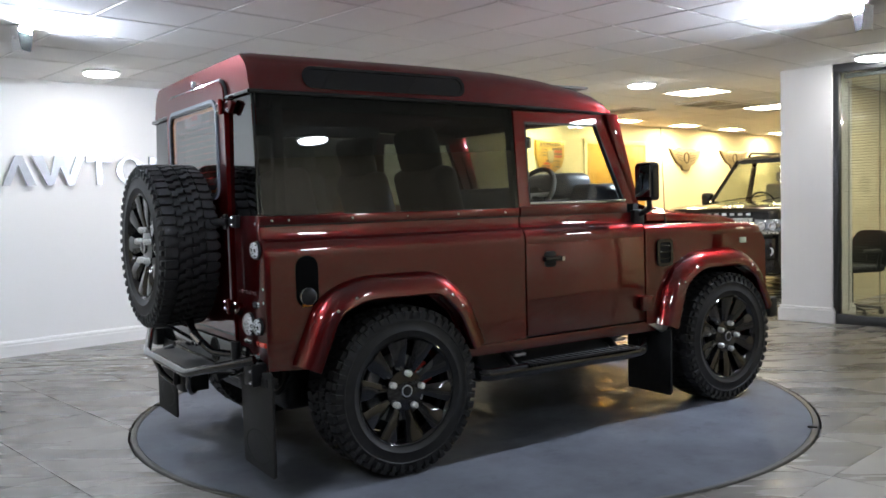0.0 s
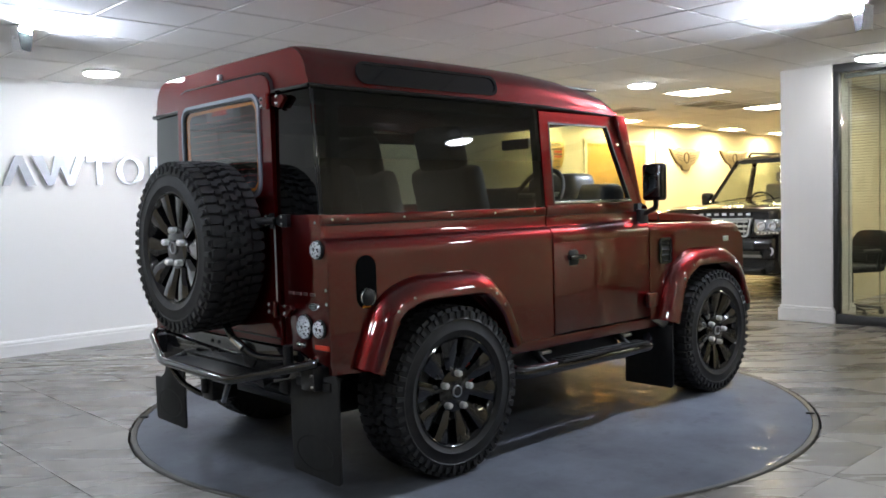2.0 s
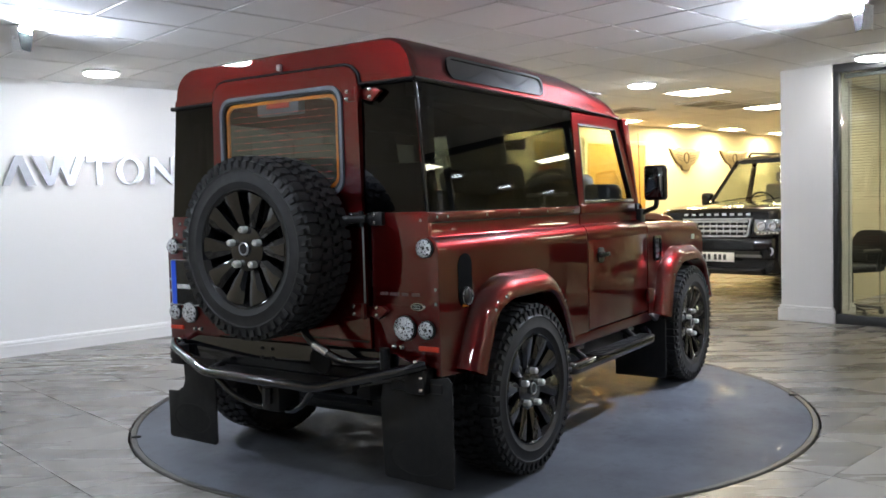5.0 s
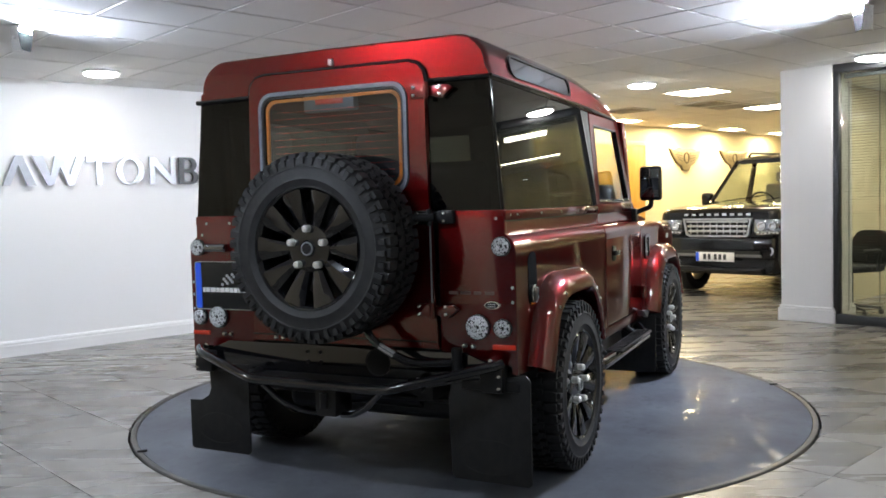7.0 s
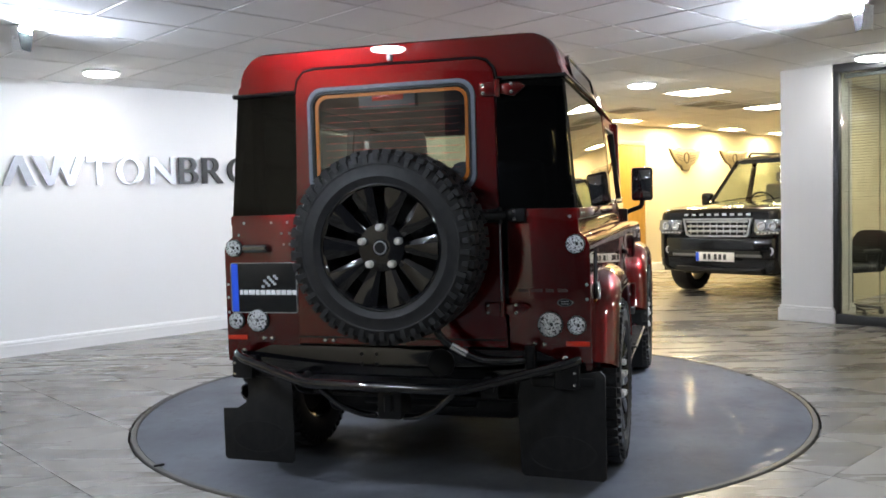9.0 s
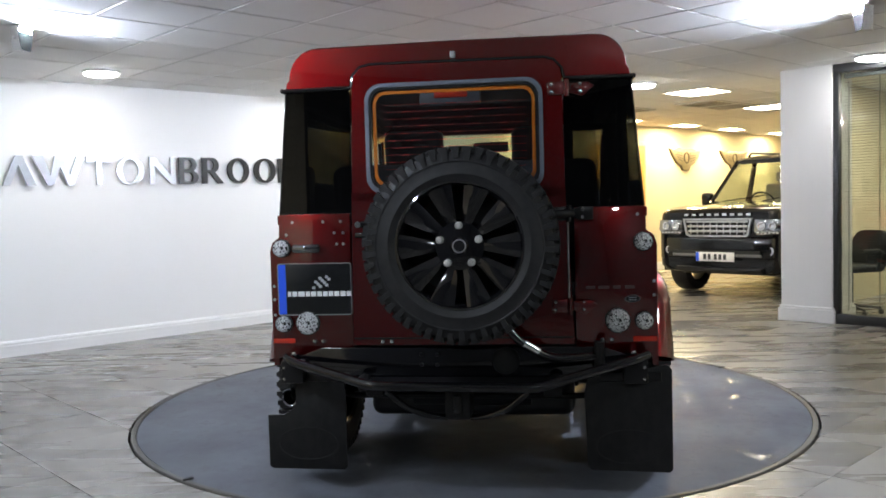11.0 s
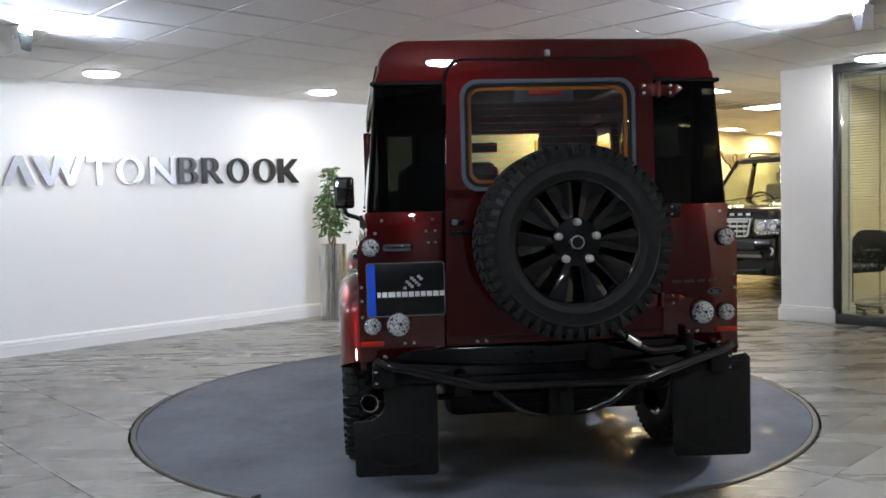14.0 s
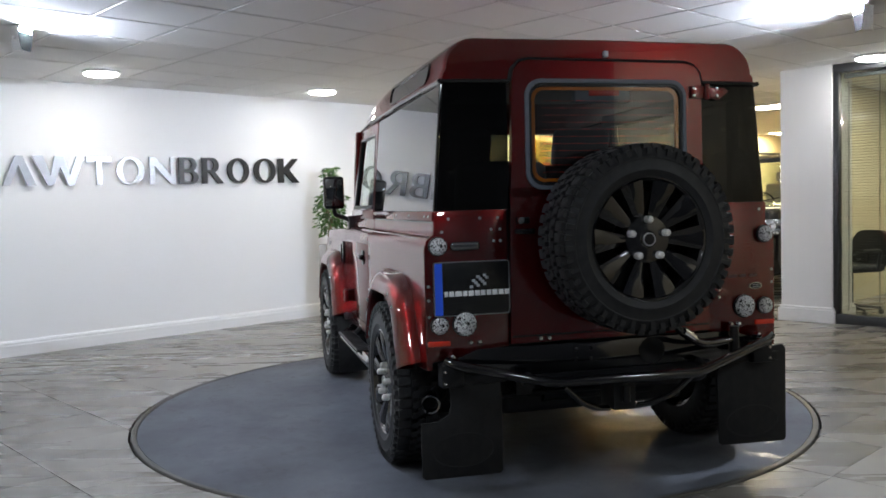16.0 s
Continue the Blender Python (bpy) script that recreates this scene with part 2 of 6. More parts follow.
def tube(bm, pts, r, seg=12):
    """A bent round bar through the points."""
    pts = [Vector(p) for p in pts]
    rings, side = [], None
    for i, p in enumerate(pts):
        d = (pts[min(i + 1, len(pts) - 1)] - pts[max(i - 1, 0)]).normalized()
        if side is None:
            side = d.orthogonal().normalized()
        side = (side - d * side.dot(d)).normalized()
        up = d.cross(side)
        rings.append([bm.verts.new(p + r * (side * math.cos(k * math.tau / seg) + up * math.sin(k * math.tau / seg))) for k in range(seg)])
    for a, b in zip(rings, rings[1:]):
        for k in range(seg):
            bm.faces.new((a[k], a[(k + 1) % seg], b[(k + 1) % seg], b[k]))
    bm.faces.new(rings[0][::-1])
    bm.faces.new(rings[-1])
    return bm


def bend(pts, r=0.04, n=5):
    """Rounds the corners of a line of points."""
    pts = [Vector(p) for p in pts]
    out = [pts[0]]
    for a, b, c in zip(pts, pts[1:], pts[2:]):
        p, q = b + (a - b).normalized() * r, b + (c - b).normalized() * r
        out += [p.lerp(b, k / n).lerp(b.lerp(q, k / n), k / n) for k in range(n + 1)]
    return out + [pts[-1]]


def slab(bm, pts, axis, a, b, bevel=0.0):
    """A flat outline in the two axes other than axis, given thickness from a to b."""
    k = "xyz".index(axis)

    def at(p, d):
        q = [p[0], p[1]]
        q.insert(k, d)
        return q
    lo = [bm.verts.new(at(p, a)) for p in pts]
    hi = [bm.verts.new(at(p, b)) for p in pts]
    fs = [bm.faces.new(lo), bm.faces.new(hi)]
    for i in range(len(pts)):
        j = (i + 1) % len(pts)
        fs.append(bm.faces.new((lo[i], lo[j], hi[j], hi[i])))
    bmesh.ops.recalc_face_normals(bm, faces=fs)
    if bevel:
        es = [e for e in {e for f in fs for e in f.edges}]
        bmesh.ops.bevel(bm, geom=es, offset=bevel, segments=2, profile=0.5, affect="EDGES", clamp_overlap=True)
    return bm


def rounded(x0, x1, y0, y1, r, n=6):
    out = []
    for cx, cy, a in ((x1 - r, y1 - r, 0), (x0 + r, y1 - r, 90), (x0 + r, y0 + r, 180), (x1 - r, y0 + r, 270)):
        out += [(cx + r * math.cos(radians(a + 90 * k / n)), cy + r * math.sin(radians(a + 90 * k / n))) for k in range(n + 1)]
    return out


def ring(bm, outer, inner, axis, a, b):
    """A frame between two outlines with the same number of points."""
    k = "xyz".index(axis)

    def at(p, d):
        q = [p[0], p[1]]
        q.insert(k, d)
        return bm.verts.new(q)
    rows = [[at(p, d) for p in pts] for pts, d in ((outer, a), (outer, b), (inner, b), (inner, a))]
    n = len(outer)
    fs = []
    for s in range(4):
        p, q = rows[s], rows[(s + 1) % 4]
        for i in range(n):
            j = (i + 1) % n
            fs.append(bm.faces.new((p[i], p[j], q[j], q[i])))
    bmesh.ops.recalc_face_normals(bm, faces=fs)
    return bm


def spin(bm, profile, seg=48, axis="y"):
    """Turns a profile of (radius, height along the axis) about the axis."""
    rows = []
    for k in range(seg):
        c, s = math.cos(k * math.tau / seg), math.sin(k * math.tau / seg)
        rows.append([bm.verts.new({"y": (r * c, h, r * s), "z": (r * c, r * s, h), "x": (h, r * c, r * s)}[axis]) for r, h in profile])
    for k in range(seg):
        a, b = rows[k], rows[(k + 1) % seg]
        for i in range(len(profile) - 1):
            bm.faces.new((a[i], a[i + 1], b[i + 1], b[i]))
    bmesh.ops.remove_doubles(bm, verts=bm.verts, dist=1e-6)
    bmesh.ops.recalc_face_normals(bm, faces=bm.faces)
    return bm


def loft(bm, rows, close=True, caps=True):
    """Joins rows of points into a skin."""
    made = [[bm.verts.new(p) for p in row] for row in rows]
    n = len(rows[0])
    for a, b in zip(made, made[1:]):
        for i in range(n if close else n - 1):
            j = (i + 1) % n
            bm.faces.new((a[i], a[j], b[j], b[i]))
    if caps and close:
        bm.faces.new(made[0][::-1])
        bm.faces.new(made[-1])
    bmesh.ops.recalc_face_normals(bm, faces=bm.faces)
    return bm


def mesh_of(name, bm, mat, smooth=35):
    me = bpy.data.meshes.new(name)
    bm.to_mesh(me)
    bm.free()
    me.materials.append(mat)
    if smooth:
        me.polygons.foreach_set("use_smooth", [True] * len(me.polygons))
        me.set_sharp_from_angle(angle=radians(smooth))
    return me


def part(name, bm, mat, parent=None, label="", smooth=35):
    ob = new(name, mesh_of(name, bm, mat, smooth))
    if parent:
        ob.parent = parent
    return tagged(ob, label)


def shared(name, me, parent, m):
    ob = new(name, me)
    ob.parent = parent
    ob.matrix_basis = m
    return ob


def thing(name, label, category, m=None, group="", kind=""):
    ob = new(name)
    if m is not None:
        ob.matrix_basis = m
    return tagged(ob, label, category, group, kind)


def B():
    return bmesh.new()


# ---- the large structure ----
def structure(name, bm, mat, label="", category="", smooth=0):
    ob = part(name, bm, mat, None, label, smooth)
    ob.matrix_basis = ROOM
    return tagged(ob, label, category, kind="structure")


U0, U1, V0 = -5.6, 16.0, -5.2
PIT = 2.100
floor = structure("floor", box(B(), U0, U1, V0, WALL_V, -0.25, -0.06), grout, "grey wood-look porcelain tile floor with thin dark joints", "floor")
structure("wall_long", box(B(), U0, 2.9, WALL_V, WALL_V + 0.2, -0.2, H + 0.3), wall_paint, "plain white painted showroom wall", "wall")
structure("wall_long_far", box(B(), 2.9, U1, WALL_V, WALL_V + 0.2, -0.2, H + 0.3), cream_paint, "cream painted showroom wall washed with warm light", "wall")
structure("wall_end", box(B(), U1, U1 + 0.2, V0 - 0.2, WALL_V + 0.2, -0.2, H + 0.3), cream_paint, "cream painted end wall", "wall")
# Walls out of view; their tones are chosen for what the car mirrors.
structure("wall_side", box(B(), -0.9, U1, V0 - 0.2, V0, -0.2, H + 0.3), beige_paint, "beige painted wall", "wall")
structure("dark_stand_in_side", box(B(), U0, -0.9, V0 - 0.2, V0, -0.2, H + 0.3), dark_space_wall, "unseen wall, coloured dark in place of an unlit space", "wall")
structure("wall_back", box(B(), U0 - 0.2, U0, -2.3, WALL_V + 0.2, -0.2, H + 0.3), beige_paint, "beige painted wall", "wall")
structure("dark_stand_in_back", box(B(), U0 - 0.2, U0, V0 - 0.2, -2.3, -0.2, H + 0.3), dark_space_wall, "unseen wall, coloured dark in place of an unlit space", "wall")


def skirting(u0, u1):
    prof = [(WALL_V, 0), (WALL_V - 0.022, 0), (WALL_V - 0.022, 0.10), (WALL_V - 0.018, 0.108), (WALL_V - 0.018, 0.125), (WALL_V - 0.010, 0.142), (WALL_V, 0.146)]
    return loft(B(), [[(u, v, z) for v, z in prof] for u in (u0, u1)])


structure("baseboard", skirting(U0, U1), trim_white, "white moulded skirting board", "baseboard", 20)


def ceiling_mesh():
    """Lay-in tiles 0.6 m square, slightly proud of thin rails."""
    verts, faces, e = [], [], 0.008
    for i in range(-14, 30):
        for j in range(-15, 8):
            u0, v0 = -1.14 + 0.6 * i, -0.28 + 0.6 * j
            a, b, c, d = max(u0 + e, U0), min(u0 + 0.6 - e, U1), max(v0 + e, V0), min(v0 + 0.6 - e, WALL_V)
            if a >= b or c >= d:
                continue
            n = len(verts)
            s = 0.007
            verts += [(a, c, H + s), (b, c, H + s), (b, d, H + s), (a, d, H + s), (a + s, c + s, H), (b - s, c + s, H), (b - s, d - s, H), (a + s, d - s, H)]
            faces += [(n + 4, n + 7, n + 6, n + 5), (n, n + 4, n + 5, n + 1), (n + 1, n + 5, n + 6, n + 2), (n + 2, n + 6, n + 7, n + 3), (n + 3, n + 7, n + 4, n)]
    k = len(verts)
    verts += [(U0, V0, H + 0.006), (U1, V0, H + 0.006), (U1, WALL_V, H + 0.006), (U0, WALL_V, H + 0.006), (U0, V0, H + 0.2), (U1, V0, H + 0.2), (U1, WALL_V, H + 0.2), (U0, WALL_V, H + 0.2)]
    rails = [(k, k + 3, k + 2, k + 1), (k + 4, k + 5, k + 6, k + 7)]
    me = bpy.data.meshes.new("ceiling")
    me.from_pydata(verts, [], faces + rails)
    me.materials.append(ceiling_tile)
    me.materials.append(rail_white)
    for p in me.polygons[-2:]:
        p.material_index = 1
    return me


ceiling = new("ceiling", ceiling_mesh())
ceiling.matrix_basis = ROOM
tagged(ceiling, "off-white lay-in tile ceiling with thin metal rails", "ceiling", kind="structure")


def column():
    structure("column", box(B(), 4.56, 5.06, -0.49, 0.02, 0, H, 0.004, 1), wall_paint, "square white painted column", "column")
    bm = B()
    box(bm, 4.535, 5.085, -0.515, 0.045, 0, 0.13, 0.003, 1)
    box(bm, 4.545, 5.075, -0.505, 0.035, 0.13, 0.155, 0.006, 2)
    structure("trim", bm, trim_white, "white moulded skirting round the column", "trim")


column()


# ---- lights of the place ----
def downlight(u, v, glow):
    ob = thing("ceiling_downlight", "round flush ceiling downlight, lit white", "ceiling light", ROOM @ pose(u, v, H), "round ceiling downlights")
    bm = spin(B(), [(0.0, 0.0), (0.165, 0.0), (0.165, -0.012), (0.155, -0.022), (0.14, -0.022)], 40, "z")
    part("bezel", bm, fitting_white, ob)
    part("diffuser", spin(B(), [(0.14, -0.012), (0.139, -0.030), (0.122, -0.040), (0.0, -0.044)], 40, "z"), glow, ob, "glowing opal diffuser")
    return ob


def light_panel(u, v, w, d, mat, label):
    ob = thing("ceiling_panel_light", label, "ceiling light", ROOM @ pose(u, v, H), "ceiling light panels")
    part("frame", ring(B(), rounded(-w / 2, w / 2, -d / 2, d / 2, 0.01, 2), rounded(-w / 2 + 0.025, w / 2 - 0.025, -d / 2 + 0.025, d / 2 - 0.025, 0.008, 2), "z", 0.0, -0.012), fitting_white, ob)
    part("diffuser", box(B(), -w / 2 + 0.024, w / 2 - 0.024, -d / 2 + 0.024, d / 2 - 0.024, -0.008, -0.002), mat, ob, "glowing flat diffuser")
    return ob


def flood_light(u, v, toward, glow):
    """A tilted lamp head on a short bracket; its lit face looks along the ceiling."""
    base = uv(u, v, H)
    way = (Vector((toward[0], toward[1], 0)) - Vector((base.x, base.y, 0))).normalized()
    m = Matrix.Translation(base) @ way.to_track_quat("X", "Z").to_matrix().to_4x4()
    ob = thing("flood_light", "white ceiling flood light with a lit cool white face", "flood light", m, "ceiling flood lights")
    part("base_plate", spin(B(), [(0.0, 0.0), (0.06, 0.0), (0.06, -0.012), (0.0, -0.012)], 28, "z"), fitting_white, ob)
    # a hood, wide at the ceiling and narrow below, open towards the table
    bm = loft(B(), [[(x, y * k, z) for x, y in ((0.0, -0.085), (-0.07, -0.06), (-0.095, 0.0), (-0.07, 0.06), (0.0, 0.085))] for k, z in ((1.0, -0.012), (0.8, -0.10), (0.55, -0.165))])
    head = part("housing", bm, fitting_white, ob, "tapered white lamp housing")
    lens = part("lens", box(B(), -0.02, 0.003, -0.06, 0.06, -0.010, 0.010), glow, head, "glowing cool white lens")
    lens.matrix_basis = pose(0, 0, -0.032)
    # Black plate is added to stop the housing front from glaring.
    part("shade_plate", slab(B(), [(-0.085, -0.012), (0.085, -0.012), (0.068, -0.10), (0.047, -0.165), (-0.047, -0.165), (-0.068, -0.10)], "x", -0.0005, 0.0015), dark_gap, head, "added black plate that keeps the housing front dark")
    part("knob", rod(B(), (-0.03, -0.055, -0.09), (-0.03, -0.085, -0.09), 0.009, 10), chrome, head)
    return ob


for u, v in ((-0.86, 3.60), (1.47, 3.57), (4.10, 1.34), (4.36, -0.94)):
    downlight(u, v, warm_white)
# First two are added to brighten the wall; the rest follow reflections.
for u, v in ((3.8, 3.57), (-3.2, 3.6), (-4.3, 1.55), (-4.4, -1.55), (-3.3, -4.35), (-0.54, -4.4), (2.3, -4.28)):
    downlight(u, v, plain_white)
flood_light(-1.97, 2.06, (0.0, -0.25), soft_white)
flood_light(2.09, -1.66, (0.0, 0.35), cool_white)
flood_light(-3.32, -0.92, (0.0, 0.0), faint_white)
light_panel(5.30, 1.36, 0.6, 0.6, panel_glow, "square lit ceiling panel of warm white light")
light_panel(7.80, 1.66, 0.6, 0.6, panel_glow, "square lit ceiling panel of warm white light")
light_panel(6.15, -1.06, 0.6, 0.6, panel_glow, "square lit ceiling panel of warm white light")
light_panel(10.3, 1.36, 0.6, 0.6, panel_glow, "square lit ceiling panel of warm white light")
light_panel(9.1, -1.0, 0.3, 1.2, panel_glow, "lit ceiling panel of warm white light")
light_panel(5.6, -4.3, 0.6, 0.6, panel_glow, "square lit ceiling panel of warm white light")
# Unseen panel, added to brighten the office that the car mirrors.
light_panel(7.6, -2.9, 0.6, 0.6, panel_glow, "square lit ceiling panel of warm white light")
for u in (5.9, 7.6, 9.35, 11.0, 13.0):
    light_panel(u, 3.92, 0.6, 0.3, washer_glow, "wall-washing ceiling light glowing warm yellow")


# ---- turntable ----
SPIN_0, SPIN_RATE = 35.336, 4.414
turntable = thing("turntable", "round blue-grey scuffed steel vehicle turntable flush with the floor", "turntable")
part("deck", spin(B(), [(0.0, 0.0), (1.4, 0.0), (2.052, 0.0), (2.052, -0.04), (0.0, -0.04)], 128, "z"), deck, turntable)
part("rim", spin(B(), [(2.056, -0.03), (2.056, 0.002), (2.062, 0.005), (2.082, 0.004), (2.087, -0.002), (2.087, -0.03)], 128, "z"), deck_rim, turntable, "worn bare metal rim")
notch = part("catch", box(B(), 2.03, 2.08, -0.01, 0.01, 0.002, 0.012, 0.003), dark_gap, turntable)
notch.matrix_basis = pose(0, 0, 0, 0, 0, 300)
notch2 = shared("catch", notch.data, turntable, pose(0, 0, 0, 0, 0, 145))
pit = part("turntable_pit", spin(B(), [(0.0, -0.05), (PIT, -0.05), (PIT, -0.011), (PIT + 0.02, -0.011)], 128, "z"), dark_gap, None, "dark gap round the turntable")
tagged(pit, category="pit", kind="structure")

# ---- the red off-roader ----
CAR = Matrix.Translation((-1.125, -0.153, 0))   # rear axle, as seen from the table's centre


def off_roader():
    car = thing("off_road_car", "dark red metallic boxy off-road car with black wheels", "car")
    P = lambda name, bm, mat, label="", parent=car, smooth=35: part(name, bm, mat, parent, label, smooth)
    sides = (("right", -1), ("left", 1))

    def mir(pts, s):
        return [(p[0], p[1] * s, p[2]) for p in pts]

    # lower sides with wheel openings, one panel a side behind the door
    rear_open = [(-0.44, 0.555), (-0.40, 0.66), (-0.30, 0.78), (-0.17, 0.855), (0.16, 0.855), (0.29, 0.75), (0.36, 0.62), (0.385, 0.555)]
    front_open = [(1.90, 0.555), (1.95, 0.68), (2.06, 0.80), (2.17, 0.85), (2.50, 0.85), (2.62, 0.79), (2.70, 0.68), (2.735, 0.555)]
    shoulder = [(0.850, 1.055), (0.851, 1.08), (0.846, 1.105), (0.836, 1.125), (0.822, 1.138), (0.808, 1.143), (0.804, 1.150), (0.803, 1.20)]
    for _, s in sides:
        pts = [(-0.655, 0.57), (-0.655, 1.057), (0.792, 1.057), (0.792, 0.555)] + rear_open[::-1]
        P("rear_side_panel", slab(B(), pts, "y", s * 0.850, s * 0.825), paint)
        bm = B()
        rows = [[(x, s * y, z) for y, z in shoulder] + [(x, s * 0.77, 1.20), (x, s * 0.77, 1.055)] for x in (-0.655, -0.2, 0.3, 0.792)]
        P("rear_shoulder", loft(bm, rows), paint)
        # waist rail with its dark gap
        bm = B()
        box(bm, -0.657, 0.792, s * 0.765, s * 0.812, 1.205, 1.248, 0.006)
        P("waist_rail", bm, paint)
        P("waist_seam", box(B(), -0.65, 0.79, s * 0.77, s * 0.803, 1.196, 1.208), satin_black)
        # rivets on the panel under the rail
        for x in (-0.60, -0.52, -0.2, 0.1, 0.4, 0.7):
            P("rivet", spin(B(), [(0.0, 0.004), (0.005, 0.003), (0.007, 0)], 8, "y"), chrome).matrix_basis = pose(x, s * 0.8115 if s > 0 else -0.8115, 1.226, 0, 0, 0 if s > 0 else 180)
        # front wing
        pts = [(1.705, 0.54), (1.705, 1.06), (2.80, 1.035), (2.835, 0.98), (2.845, 0.62), (2.80, 0.56)] + front_open[::-1]
        P("front_wing", slab(B(), pts, "y", s * 0.850, s * 0.825), paint)
        rows = []
        for x, dz, dy in ((1.705, 0.0, 0), (2.3, -0.010, 0), (2.70, -0.022, 0.0), (2.80, -0.035, 0.012), (2.838, -0.075, 0.03)):
            prof = [(0.850, 1.056), (0.851, 1.08), (0.845, 1.105), (0.832, 1.120), (0.81, 1.127), (0.50, 1.130)]
            rows.append([(x, s * (y - dy), z + dz) for y, z in prof] + [(x, s * 0.5, 0.95 + dz), (x, s * 0.82, 0.95 + dz)])
        P("wing_top", loft(B(), rows), paint)
        # sill
        P("sill", slab(B(), [(0.42, 0.50), (0.42, 0.552), (1.88, 0.552), (1.80, 0.49)], "y", s * 0.845, s * 0.80, 0.004), paint)

    # wheel arch flares
    def flare(path, s):
        c = Vector((sum(p[0] for p in path) / len(path), sum(p[1] for p in path) / len(path)))
        rows = []
        n = len(path)
        for i, p in enumerate(path):
            a, b = Vector(path[max(i - 1, 0)]), Vector(path[min(i + 1, n - 1)])
            d = (b - a).normalized()
            nrm = Vector((-d.y, d.x))
            if nrm.dot(Vector(p) - c) < 0:
                nrm = -nrm
            p = Vector(p)
            prof = [(0.0, 0.862), (-0.004, 0.895), (-0.002, 0.932), (0.006, 0.942), (0.03, 0.940), (0.065, 0.925), (0.092, 0.897), (0.105, 0.868), (0.108, 0.846)]
            rows.append([(p.x + nrm.x * o, s * y, p.y + nrm.y * o) for o, y in prof])
        bm = loft(B(), rows, close=False)
        bmesh.ops.solidify(bm, geom=bm.faces, thickness=0.004)
        bmesh.ops.recalc_face_normals(bm, faces=bm.faces)
        return bm

    def smooth_path(pts, r=0.10):
        return [(p.x, p.z) for p in bend([(x, 0, z) for x, z in pts], r, 6)]

    rear_path = smooth_path([(-0.445, 0.545), (-0.335, 0.80), (-0.20, 0.850), (0.20, 0.850), (0.315, 0.745), (0.395, 0.555)], 0.06)
    front_path = smooth_path([(1.885, 0.50), (1.965, 0.76), (2.12, 0.845), (2.50, 0.845), (2.63, 0.77), (2.745, 0.54)], 0.07)
    for _, s in sides:
        for path in (rear_path, front_path):
            fl = P("wheel_arch", flare(path, s), paint)
            for k in (4, 9, len(path) // 2 + 6, len(path) - 6):
                x, z = path[k]
                cx = 0 if x < 1 else 2.3
                d = Vector((x - cx, 0, z - 0.5)).normalized()
                P("arch_screw", spin(B(), [(0.0, 0.005), (0.006, 0.004), (0.009, 0)], 8, "y"), chrome, parent=fl).matrix_basis = pose(x + d.x * 0.035, s * 0.9385, z + d.z * 0.035, 0, 0, 0 if s > 0 else 180)

    # doors
    for _, s in sides:
        lower = [(0.802, 0.562), (0.802, 1.056), (1.694, 1.056), (1.694, 0.562)]
        door = P("front_door", slab(B(), lower, "y", s * 0.8505, s * 0.80, 0.003), paint, "red door with clear drop window")
        rows = [[(x, s * y, z) for y, z in shoulder] + [(x, s * 0.77, 1.2), (x, s * 0.77, 1.055)] for x in (0.802, 1.2, 1.694)]
        P("door_shoulder", loft(B(), rows), paint, parent=door)
        P("door_waist", box(B(), 0.803, 1.60, s * 0.765, s * 0.812, 1.2, 1.255, 0.006), paint, parent=door)

        def wy(z):
            return 0.80 - (z - 1.25) * 0.072
        outer = [(0.802, 1.25), (0.802, 1.765), (1.462, 1.765), (1.665, 1.25)]
        inner = [(0.872, 1.275), (0.872, 1.708), (1.402, 1.708), (1.588, 1.275)]
        bm = B()
        rows = [[(x, s * (wy(z) - d), z) for x, z in pts] for pts, d in ((outer, 0.0), (outer, 0.035), (inner, 0.035), (inner, 0.0), (outer, 0.0))]
        loft(bm, rows, caps=False)
        bmesh.ops.remove_doubles(bm, verts=bm.verts, dist=1e-5)
        P("window_frame", bm, paint, parent=door, smooth=20)
        P("window_seal", loft(B(), [[(x, s * (wy(z) - d), z) for x, z in pts] for pts, d in ((inner, -0.002), (inner, 0.02), ([(0.882, 1.283), (0.882, 1.698), (1.395, 1.698), (1.572, 1.283)], 0.02), ([(0.882, 1.283), (0.882, 1.698), (1.395, 1.698), (1.572, 1.283)], -0.002), (inner, -0.002))], caps=False), satin_black, parent=door, smooth=20)
        bm = B()
        vs = [bm.verts.new((x, s * (wy(z) - 0.014), z)) for x, z in [(0.88, 1.28), (0.88, 1.70), (1.397, 1.70), (1.575, 1.28)]]
        bm.faces.new(vs if s < 0 else vs[::-1])
        P("door_glass", bm, side_clear, "clear drop window glass", parent=door, smooth=0).visible_shadow = False
        P("sill_trim", box(B(), 0.875, 1.59, s * 0.79, s * 0.806, 1.262, 1.278, 0.003), chrome if s < 0 else satin_black, parent=door)
        P("door_handle", box(B(), 0.91, 1.03, s * 0.85, s * 0.886, 0.955, 0.985, 0.010), gloss_black, "black push-button door handle", parent=door)
        P("handle_backing", slab(B(), [(x, z) for x, z in rounded(0.925, 1.005, 0.925, 1.01, 0.02)], "y", s * 0.85, s * 0.858, 0.002), satin_black, parent=door)
        P("key_button", rod(B(), (1.045, s * 0.85, 0.966), (1.045, s * 0.872, 0.966), 0.013), chrome, parent=door)
        for z in (0.665, 0.98):
            if z < 0.9:
                P("door_hinge", box(B(), 1.645, 1.745, s * 0.85, s * 0.882, z - 0.045, z + 0.045, 0.012), paint, "painted strap hinge", parent=door)
